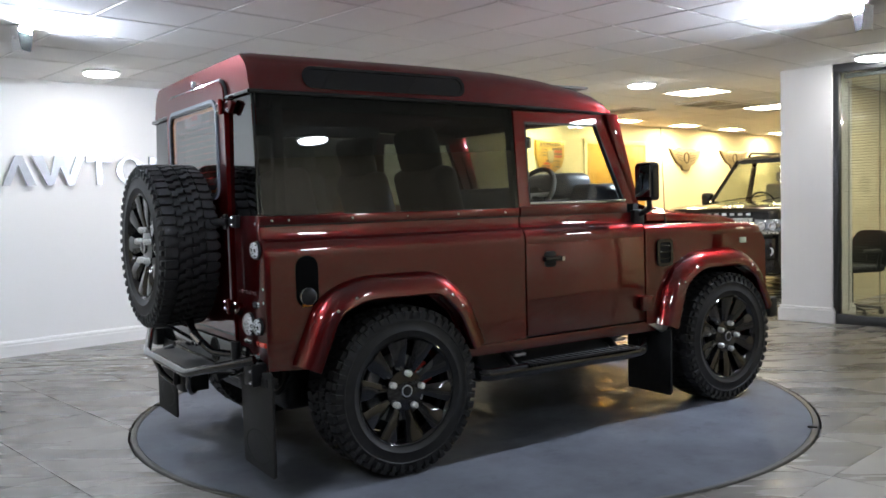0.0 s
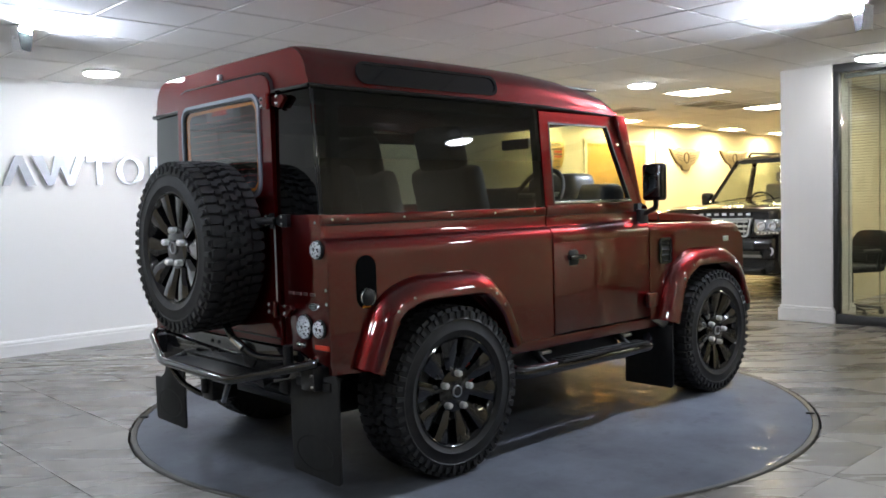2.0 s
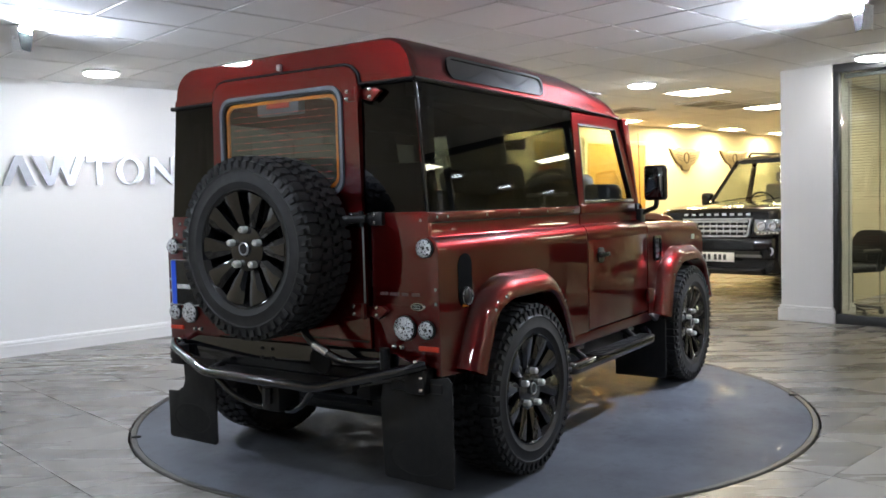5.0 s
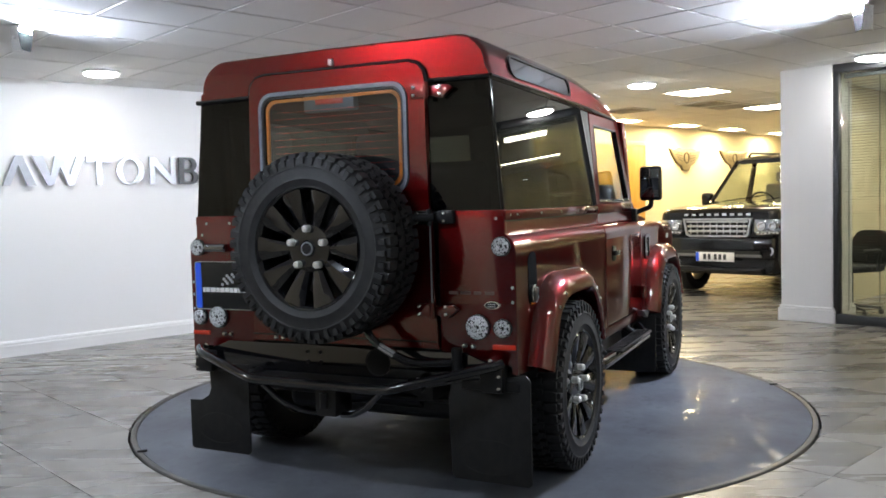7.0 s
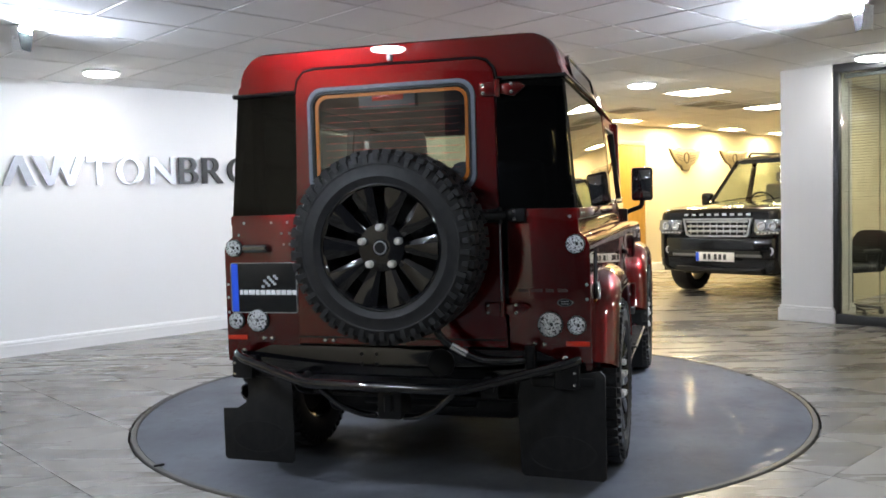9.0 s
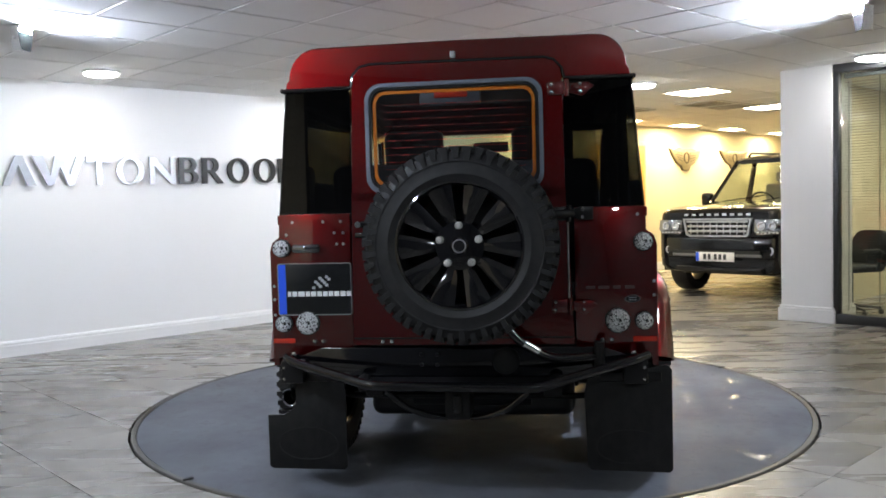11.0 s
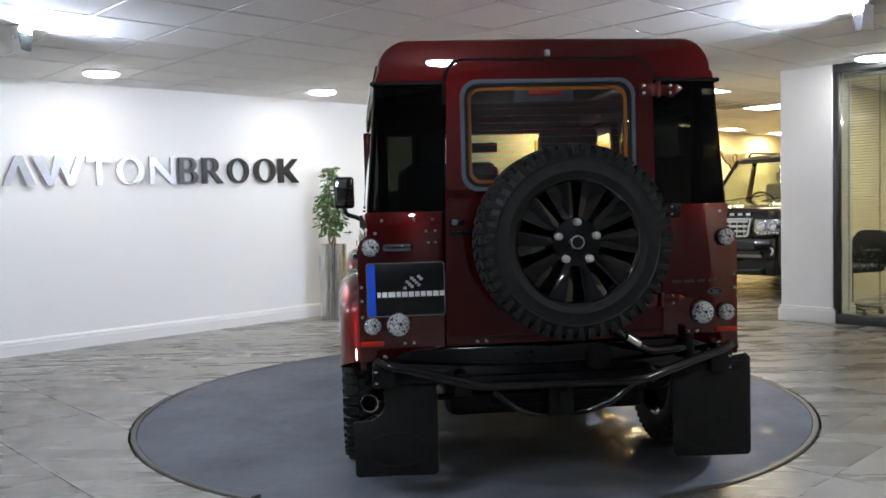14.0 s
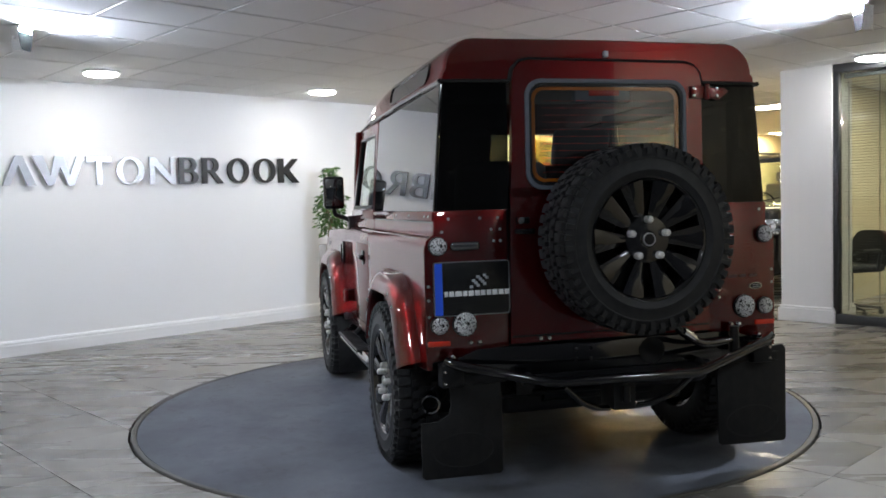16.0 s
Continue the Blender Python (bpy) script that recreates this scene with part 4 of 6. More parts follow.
    P("tow_hitch", box(B(), -0.80, -0.66, -0.055, 0.055, 0.36, 0.50, 0.012), satin_black, "black tow hitch block")
    P("tow_pin", rod(B(), (-0.81, 0, 0.40), (-0.81, 0, 0.47), 0.018), satin_black)
    P("anti_roll_bar", tube(B(), bend([(-0.45, 0.62, 0.50), (-0.50, 0.58, 0.40), (-0.50, -0.58, 0.40), (-0.45, -0.62, 0.50)], 0.06), 0.014), satin_black)
    # spare wheel swing arm
    P("carrier_arm", tube(B(), bend([(-0.70, -0.60, 0.62), (-0.72, -0.56, 0.615), (-0.76, -0.40, 0.615), (-0.80, -0.27, 0.69), (-0.80, -0.20, 0.78)], 0.05), 0.018), gloss_black, "black spare wheel carrier arm")
    P("arm_sleeve", rod(B(), (-0.803, -0.285, 0.690), (-0.786, -0.345, 0.652), 0.0205, 14), chrome, "bright threaded sleeve on the carrier arm")
    P("carrier_post", rod(B(), (-0.71, -0.60, 0.56), (-0.71, -0.60, 0.68), 0.022), satin_black)
    P("carrier_hub", rod(B(), (-0.67, -0.04, 1.105), (-0.80, -0.04, 1.105), 0.09, 20), satin_black)
    P("carrier_stay", tube(B(), bend([(-0.69, -0.50, 1.225), (-0.74, -0.40, 1.225), (-0.78, -0.1, 1.15)], 0.04), 0.018), satin_black)

    # mud flaps
    right = [(-0.905, 0.118), (-0.905, 0.55), (-0.885, 0.572), (-0.55, 0.52), (-0.535, 0.45), (-0.545, 0.125), (-0.56, 0.112), (-0.89, 0.105)]
    left = [(0.885, 0.112), (0.885, 0.345), (0.81, 0.348), (0.765, 0.375), (0.75, 0.41), (0.76, 0.56), (0.53, 0.52), (0.520, 0.44), (0.522, 0.112), (0.535, 0.098), (0.87, 0.10)]
    for pts, yb in ((right, -0.72), (left, 0.64)):
        fl = P("mud_flap", slab(B(), pts, "x", -0.668, -0.656, 0.003), flap_rubber, "black rubber mud flap behind the rear wheel")
        em = P("moulded_oval", spin(B(), [(0.096, -0.6678), (0.100, -0.6688), (0.104, -0.6688), (0.108, -0.6678)], 40, "x"), flap_rubber, parent=fl)
        em.matrix_basis = Matrix.Translation((0, yb + (0.06 if yb > 0 else 0), 0.215)) @ Matrix.Diagonal((1, 1.36, 0.72, 1))
        P("flap_bracket", box(B(), -0.675, -0.62, yb - 0.14, yb + 0.12, 0.50, 0.54, 0.004), satin_black, parent=fl)
    for s in (-1, 1):
        P("front_mud_flap", slab(B(), [(s * 0.56, 0.10), (s * 0.56, 0.49), (s * 0.91, 0.49), (s * 0.91, 0.12), (s * 0.895, 0.10)], "x", 1.845, 1.857, 0.003), flap_rubber, "black rubber mud flap behind the front wheel")
        # side steps
        st = P("side_step", tube(B(), bend([(0.44, s * 0.78, 0.44), (0.47, s * 0.895, 0.405), (1.62, s * 0.895, 0.395), (1.70, s * 0.82, 0.43)], 0.05), 0.034), gloss_black, "black tubular side step with a ribbed tread")
        P("step_tread", box(B(), 0.75, 1.55, s * 0.845, s * 0.945, 0.424, 0.437, 0.005), satin_black, parent=st)
        for k in range(16):
            P("tread_rib", box(B(), 0.78 + k * 0.048, 0.80 + k * 0.048, s * 0.855, s * 0.935, 0.436, 0.442), rubber, parent=st, smooth=0)
        for x in (0.70, 1.45):
            P("step_bracket", tube(B(), [(x, s * 0.60, 0.52), (x, s * 0.80, 0.46), (x, s * 0.89, 0.40)], 0.02), satin_black, parent=st)
            P("step_cap", box(B(), x + 0.05, x + 0.13, s * 0.76, s * 0.80, 0.452, 0.47, 0.004), silver, parent=st)
    P("exhaust_tip", spin(B(), [(0.034, 0.06), (0.034, 0.0), (0.040, -0.004), (0.043, 0.0), (0.043, 0.10)], 24, "x"), mirror_dark, "polished exhaust tip").matrix_basis = pose(-0.56, 0.815, 0.40, 0, 0, -14)
    P("exhaust_pipe", tube(B(), bend([(-0.50, 0.805, 0.40), (-0.2, 0.60, 0.44), (0.5, 0.45, 0.45)], 0.1), 0.035), satin_black)
    P("exhaust_box", rod(B(), (-0.4, 0.25, 0.42), (-0.4, -0.3, 0.42), 0.09, 20), satin_black)

    # fuel filler recess, right side only: a flat plate with its shade painted black
    pocket = rounded(-0.515, -0.405, 0.835, 1.068, 0.053)
    fp = P("fuel_recess_shade", slab(B(), pocket, "y", -0.8505, -0.8525), recess_shade, "flat black plate painted as the shade of the fuel filler recess")
    P("fuel_cap", spin(B(), [(0.0, -0.868), (0.026, -0.866), (0.038, -0.858), (0.04, -0.85)], 28, "y"), satin_black, parent=fp).matrix_basis = pose(-0.46, 0, 0.885)
    P("cap_ring", spin(B(), [(0.036, -0.864), (0.038, -0.867), (0.040, -0.864)], 28, "y"), chrome, parent=fp).matrix_basis = pose(-0.46, 0, 0.885)
    P("fuel_label", box(B(), -0.485, -0.44, -0.8545, -0.852, 0.84, 0.85), orange_seal, parent=fp, smooth=0)

    # scuttle, windscreen, bonnet, front
    bm = B()
    rows = []
    for x, z, w in ((1.70, 1.255, 0.79), (1.765, 1.235, 0.79), (1.775, 1.15, 0.80), (1.70, 1.10, 0.80)):
        rows.append([(x, -w, z), (x, w, z)])
    loft(bm, rows, close=False)
    P("scuttle", bm, paint)
    P("bulkhead", box(B(), 1.66, 1.70, -0.80, 0.80, 0.60, 1.25), cabin)
    bm = B()
    bm.faces.new([bm.verts.new(p) for p in ((1.70, -0.74, 1.265), (1.70, 0.74, 1.265), (1.53, 0.70, 1.76), (1.53, -0.70, 1.76))])
    P("windscreen", bm, screen_glass, "clear flat windscreen", smooth=0).visible_shadow = False
    for s in (-1, 1):
        P("screen_pillar", slab(B(), [(1.665, 1.25), (1.72, 1.25), (1.555, 1.77), (1.462, 1.77)], "y", s * 0.79, s * 0.735, 0.006), paint)
    P("screen_header", box(B(), 1.46, 1.555, -0.735, 0.735, 1.745, 1.80, 0.01), paint)
    rows = []
    for x, z, zb in ((1.77, 1.195, 0.060), (2.0, 1.19, 0.060), (2.4, 1.172, 0.052), (2.66, 1.152, 0.030), (2.78, 1.125, 0.0), (2.81, 1.07, 0.0)):
        rows.append([(x, y, z + zb * b - d) for y, b, d in ((-0.66, 0, 0.05), (-0.655, 0, 0.012), (-0.64, 0, 0.0), (-0.40, 0, 0), (-0.33, 0.7, 0), (-0.27, 1, 0), (0.27, 1, 0), (0.33, 0.7, 0), (0.40, 0, 0), (0.64, 0, 0.0), (0.655, 0, 0.012), (0.66, 0, 0.05))])
    P("bonnet", loft(B(), rows, close=False), paint, "red bonnet with a raised centre")
    P("front_panel", box(B(), 2.76, 2.82, -0.80, 0.80, 0.60, 1.07, 0.01), paint)
    P("grille", box(B(), 2.82, 2.85, -0.36, 0.36, 0.72, 1.03, 0.008), gloss_black)
    P("front_bumper", slab(B(), [(2.93, -0.82), (3.04, -0.80), (3.08, -0.70), (3.08, 0.70), (3.04, 0.80), (2.93, 0.82)], "z", 0.455, 0.585, 0.01), satin_black, "black steel front bumper")
    P("aerial", rod(B(), (2.09, -0.66, 1.12), (2.06, -0.66, 1.72), 0.003, 6, 0.0015), satin_black, "thin whip aerial")
    P("aerial_base", rod(B(), (2.09, -0.66, 1.11), (2.09, -0.66, 1.15), 0.012, 12, 0.006), satin_black)

    # cabin
    P("headlining", box(B(), -0.58, 1.45, -0.66, 0.66, 1.925, 1.935), headlining)
    P("dashboard", box(B(), 1.40, 1.66, -0.72, 0.72, 0.98, 1.375, 0.05, 3), leather, "dark blue-black dashboard")
    P("instrument_hood", box(B(), 1.34, 1.58, -0.56, -0.18, 1.28, 1.445, 0.05, 3), leather)
    wheel = P("steering_wheel", spin(B(), [(0.175 + 0.015 * math.cos(k * math.tau / 8), 0.015 * math.sin(k * math.tau / 8)) for k in range(9)], 32, "x"), cabin)
    wheel.matrix_basis = pose(1.26, -0.36, 1.32, 0, 30, 0)
    P("wheel_boss", rod(B(), (0.0, 0, 0), (0.05, 0, 0), 0.055), cabin, parent=wheel)
    for a in (0, 180, 270):
        P("wheel_spoke", rod(B(), (0.01, 0, 0), (0.0, 0.175 * math.cos(radians(a)), 0.175 * math.sin(radians(a))), 0.014, 8), silver, parent=wheel)
    for s in (-1, 1):
        seat = P("front_seat", box(B(), 0.62, 1.13, s * 0.36 - 0.25, s * 0.36 + 0.25, 0.80, 0.98, 0.05, 3), leather, "dark blue-black leather front seat")
        back = P("seat_back", box(B(), -0.07, 0.07, -0.25, 0.25, 0.0, 0.60, 0.055, 3), leather, parent=seat)
        back.matrix_basis = pose(0.62, s * 0.36, 0.90, 0, -14, 0)
        hr = P("headrest", box(B(), -0.055, 0.055, -0.17, 0.17, 0.57, 0.82, 0.05, 3), leather, parent=seat)
        hr.matrix_basis = pose(0.62, s * 0.36, 0.90, 0, -14, 0)
        rear = P("rear_seat", box(B(), -0.30, 0.12, s * 0.40 - 0.24, s * 0.40 + 0.24, 0.95, 1.08, 0.05, 3), leather, "dark rear seat")
        rb = P("seat_back", box(B(), -0.06, 0.06, -0.22, 0.22, 0.0, 0.46, 0.05, 3), leather, parent=rear)
        rb.matrix_basis = pose(-0.28, s * 0.40, 1.02, 0, -12, 0)
    P("cubby_box", box(B(), 0.7, 1.25, -0.09, 0.09, 0.75, 1.02, 0.02), cabin)
    P("rear_mirror", box(B(), 1.44, 1.47, -0.12, 0.12, 1.62, 1.69, 0.012), cabin)

    # wheels
    tyre_prof = [(0.252, -0.105), (0.262, -0.128), (0.285, -0.136), (0.288, -0.1385), (0.293, -0.1385), (0.296, -0.137), (0.335, -0.136), (0.338, -0.1385), (0.342, -0.1385), (0.345, -0.136), (0.376, -0.124), (0.387, -0.107), (0.386, 0.0), (0.387, 0.107), (0.376, 0.124), (0.345, 0.136), (0.30, 0.137), (0.262, 0.128), (0.252, 0.105)]
    tyre_mesh = mesh_of("tyre", spin(B(), tyre_prof, 64, "y"), rubber)
    bm = B()
    rnd = random.Random(4)
    N = 50
    pitch = math.tau / N

    def block(pts, a, r0, r1, drop=0.0):
        """One tread block from an outline of (share of the pitch, offset across), chamfered where it meets the sidewall."""
        rows = []
        for r in (r0, r1):
            row = []
            for t, y in pts:
                rr = r - (drop if r == r1 and abs(y) > 0.12 else 0)
                row.append(bm.verts.new((rr * math.cos(a + t * pitch), y, rr * math.sin(a + t * pitch))))
            rows.append(row)
        bm.faces.new(rows[1])
        n = len(pts)
        for i in range(n):
            bm.faces.new((rows[0][i], rows[0][(i + 1) % n], rows[1][(i + 1) % n], rows[1][i]))
    zig = [(0.06, -0.063), (0.56, -0.061), (0.66, -0.036), (0.97, -0.033), (0.99, -0.006), (0.47, -0.003), (0.37, -0.030), (0.07, -0.034)]
    ear = [(0.04, 0.069), (0.40, 0.066), (0.86, 0.070), (0.90, 0.10), (0.84, 0.124), (0.10, 0.124), (0.0, 0.10)]
    for k in range(N):
        a = k * pitch
        jig = lambda: rnd.uniform(-0.05, 0.05)
        block([(t + jig(), y) for t, y in zig], a, 0.378, 0.403)
        block([(1 - t + 0.45 + jig(), -y) for t, y in zig], a, 0.378, 0.403)
        for sgn, off in ((-1, 0.2), (1, 0.7)):
            block([(t * (0.96 if k % 2 else 0.84) + off + jig() * 0.5, sgn * y) for t, y in ear], a, 0.362, 0.4015, 0.003)
            block([(0.08 + off, sgn * 0.122), (0.62 + off, sgn * 0.122), (0.58 + off, sgn * 0.1395), (0.14 + off, sgn * 0.1395)], a, 0.342 if k % 2 else 0.352, 0.380)
    bmesh.ops.recalc_face_normals(bm, faces=bm.faces)
    tread_mesh = mesh_of("tread", bm, rubber, 0)
    # outer side is -y
    bm = spin(B(), [(0.258, -0.118), (0.262, -0.128), (0.256, -0.131), (0.247, -0.122), (0.236, -0.100), (0.226, -0.03), (0.222, 0.10), (0.24, 0.115), (0.256, 0.12)], 56, "y")
    rim_mesh = mesh_of("rim", bm, gloss_black)
    bm = B()
    for k in range(10):
        a = k * math.tau / 10
        m = Matrix.Rotation(a, 4, "Y")
        rows = []
        for r, w, y, d in ((0.055, 0.014, -0.085, 0.05), (0.10, 0.021, -0.098, 0.045), (0.16, 0.034, -0.110, 0.04), (0.215, 0.046, -0.118, 0.035), (0.246, 0.052, -0.122, 0.03)):
            rows.append([m @ Vector(p) for p in ((r, y, -w), (r, y - 0.005, -w * 0.55), (r, y - 0.005, w * 0.35), (r, y + 0.008, w), (r, y + d, w * 0.8), (r, y + d, -w * 0.8))])
        made = [[bm.verts.new(p) for p in row] for row in rows]
        for p, q in zip(made, made[1:]):
            for i in range(6):
                bm.faces.new((p[i], p[(i + 1) % 6], q[(i + 1) % 6], q[i]))
    bmesh.ops.recalc_face_normals(bm, faces=bm.faces)
    spoke_mesh = mesh_of("spokes", bm, gloss_black, 25)
    bm = spin(B(), [(0.0, -0.118), (0.03, -0.118), (0.036, -0.112), (0.045, -0.112), (0.098, -0.104), (0.106, -0.085), (0.106, 0.0), (0.0, 0.0)], 40, "y")
    hub_mesh = mesh_of("hub", bm, gloss_black)
    cap_mesh = mesh_of("centre_cap", spin(B(), [(0.0, -0.124), (0.024, -0.123), (0.026, -0.118)], 28, "y"), satin_black)
    capring_mesh = mesh_of("cap_ring", spin(B(), [(0.023, -0.1235), (0.025, -0.126), (0.028, -0.124), (0.028, -0.116)], 28, "y"), silver)
    nut_mesh = mesh_of("wheel_nut", spin(B(), [(0.0, -0.140), (0.010, -0.139), (0.0155, -0.132), (0.0155, -0.09)], 10, "y"), nut_metal)
    disc_mesh = mesh_of("brake_disc", spin(B(), [(0.08, -0.02), (0.165, -0.02), (0.165, 0.0), (0.08, 0.0)], 40, "y"), silver)
    cal_mesh = mesh_of("brake_caliper", box(B(), -0.05, 0.05, -0.05, 0.02, 0.12, 0.19, 0.012), caliper_red)

    # Dark disc added behind the spokes so the openings look shaded.
    wheel_shade_mesh = mesh_of("wheel_shade", spin(B(), [(0.0, 0.05), (0.221, 0.05), (0.221, 0.06), (0.0, 0.06)], 40, "y"), dark_gap)

    def wheel_at(name, m, label, brakes=True):
        w = new(name, tyre_mesh)
        w.parent, w.matrix_basis = car, m
        tagged(w, label)
        tagged(shared("tread", tread_mesh, w, Matrix()), "deep chunky tread blocks", kind="stuff")
        for nm, me in (("rim", rim_mesh), ("spokes", spoke_mesh), ("hub", hub_mesh), ("centre_cap", cap_mesh), ("cap_ring", capring_mesh), ("wheel_shade", wheel_shade_mesh)):
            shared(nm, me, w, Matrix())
        for k in range(5):
            a = math.tau * (k / 5 + 0.25)
            shared("wheel_nut", nut_mesh, w, pose(0.0825 * math.cos(a), 0, 0.0825 * math.sin(a)))
        if brakes:
            shared("brake_disc", disc_mesh, w, Matrix())
            shared("brake_caliper", cal_mesh, w, pose(0, 0, 0, 0, 62, 0))
    for x in (0.0, 2.36):
        for s in (-1, 1):
            wheel_at("wheel", pose(x, s * 0.80, 0.402, 0, 17 if x else 8, 0 if s < 0 else 180), "black ten-spoke wheel with chunky all-terrain tyre")
    wheel_at("spare_wheel", pose(-0.838, -0.042, 1.110, 0, 0, 0) @ pose(0, 0, 0, 0, 0, -90) @ pose(0, 0, 0, 0, 0, 0), "spare black wheel carried upright on the rear door", False)
    return car


off_road_car = off_roader()


# ---- everything that moves ----
def motions():
    rows = [(t, pose(0, 0, 0, 0, 0, SPIN_0 + SPIN_RATE * t)) for t in range(17)]
    walk(turntable, rows)
    walk(off_road_car, [(t, m @ CAR) for t, m in rows])


# ---- wall sign, one plain shape after another ----
def sign_shape(kind, w, h):
    t = 0.055
    if kind == "peak":
        return [[(0, 0), (w * 0.40, h), (w * 0.62, h), (w, 0), (w * 0.72, 0), (w * 0.49, h * 0.70), (w * 0.22, 0)]]
    if kind == "zigzag":
        return [[(0, h), (w * 0.26, 0), (w * 0.38, 0), (w * 0.52, h * 0.62), (w * 0.66, 0), (w * 0.78, 0), (w, h), (w * 0.84, h), (w * 0.70, h * 0.34), (w * 0.60, h), (w * 0.42, h), (w * 0.33, h * 0.34), (w * 0.20, h)]]
    if kind == "tee":
        return [[(w * 0.38, 0), (w * 0.62, 0), (w * 0.62, h - 0.045), (w, h - 0.06), (w, h), (0, h), (0, h - 0.06), (w * 0.38, h - 0.045)]]
    if kind == "slant":
        return [[(0, 0), (w * 0.2, 0), (w * 0.2, h * 0.68), (w * 0.8, 0), (w, 0), (w, h), (w * 0.8, h), (w * 0.8, h * 0.34), (w * 0.2, h), (0, h)]]
    if kind == "wedge":
        return [[(0, 0), (w * 0.26, 0), (w * 0.26, h * 0.42), (w * 0.70, 0), (w, 0), (w * 0.52, h * 0.54), (w * 0.96, h), (w * 0.70, h), (w * 0.26, h * 0.60), (w * 0.26, h), (0, h)]]
    return []


def sign():
    row = (("peak", -1.498, -1.21), ("zigzag", -1.235, -0.765), ("tee", -0.751, -0.509), ("hoop", -0.463, -0.179), ("slant", -0.124, 0.152), ("bow", 0.19, 0.405), ("bow", 0.449, 0.70), ("hoop", 0.746, 1.01), ("hoop", 1.072, 1.349), ("wedge", 1.383, 1.659))
    for i, (kind, u0, u1) in enumerate(row):
        w, h, z0 = u1 - u0, 0.272, 1.548 + 0.018 * i / 9
        bm = B()
        depth = (-0.045, -0.022)
        if kind == "hoop":
            out = [(w / 2 + w / 2 * math.cos(a), h / 2 + h / 2 * math.sin(a)) for a in [k * math.tau / 40 for k in range(40)]]
            inn = [(w / 2 + w * 0.28 * math.cos(a), h / 2 + h * 0.40 * math.sin(a)) for a in [k * math.tau / 40 for k in range(40)]]
            ring(bm, out, inn, "y", *depth)
        elif kind == "bow":
            def dee(x0, x1, y0, y1, r):
                pts = []
                for k in range(14):
                    a = radians(-90 + 180 * k / 13)
                    pts.append((x1 - r + r * math.cos(a), (y0 + y1) / 2 + (y1 - y0) / 2 * math.sin(a)))
                return [(x0, y0)] + pts + [(x0, y1)]
            if i == 5:
                ring(bm, dee(0, w * 0.92, h * 0.46, h, 0.07), dee(w * 0.26, w * 0.66, h * 0.57, h * 0.91, 0.04), "y", *depth)
                ring(bm, dee(0, w, 0, h * 0.5, 0.075), dee(w * 0.26, w * 0.72, h * 0.09, h * 0.42, 0.045), "y", depth[0] + 0.001, depth[1])
            else:
                ring(bm, dee(0, w * 0.78, h * 0.42, h, 0.08), dee(w * 0.24, w * 0.55, h * 0.53, h * 0.91, 0.045), "y", *depth)
                slab(bm, [(0, 0), (w * 0.24, 0), (w * 0.24, h * 0.44), (0, h * 0.44)], "y", depth[0] + 0.001, depth[1])
                slab(bm, [(w * 0.33, h * 0.45), (w * 0.56, h * 0.48), (w, 0), (w * 0.72, 0)], "y", depth[0] + 0.001, depth[1])
        else:
            for pts in sign_shape(kind, w, h):
                slab(bm, pts, "y", *depth)
        # stand-off pins reach the wall
        pin = {"peak": (0.5, 0.85), "zigzag": (0.32, 0.15), "tee": (0.5, 0.5), "hoop": (0.5, 0.05), "slant": (0.1, 0.5), "bow": (0.12, 0.7), "wedge": (0.13, 0.5)}[kind]
        rod(bm, (w * pin[0], -0.024, h * pin[1]), (w * pin[0], 0.0, h * pin[1]), 0.006, 8)
        silvery = i < 5
        ob = part("sign_letter", bm, mirror_letter if silvery else black_letter, None, "polished silver sign shape standing off the white wall" if silvery else "black sign shape standing off the white wall", 25)
        ob.matrix_basis = ROOM @ pose(u0, WALL_V, z0)
        tagged(ob, category="sign", group="wall sign shapes")


sign()


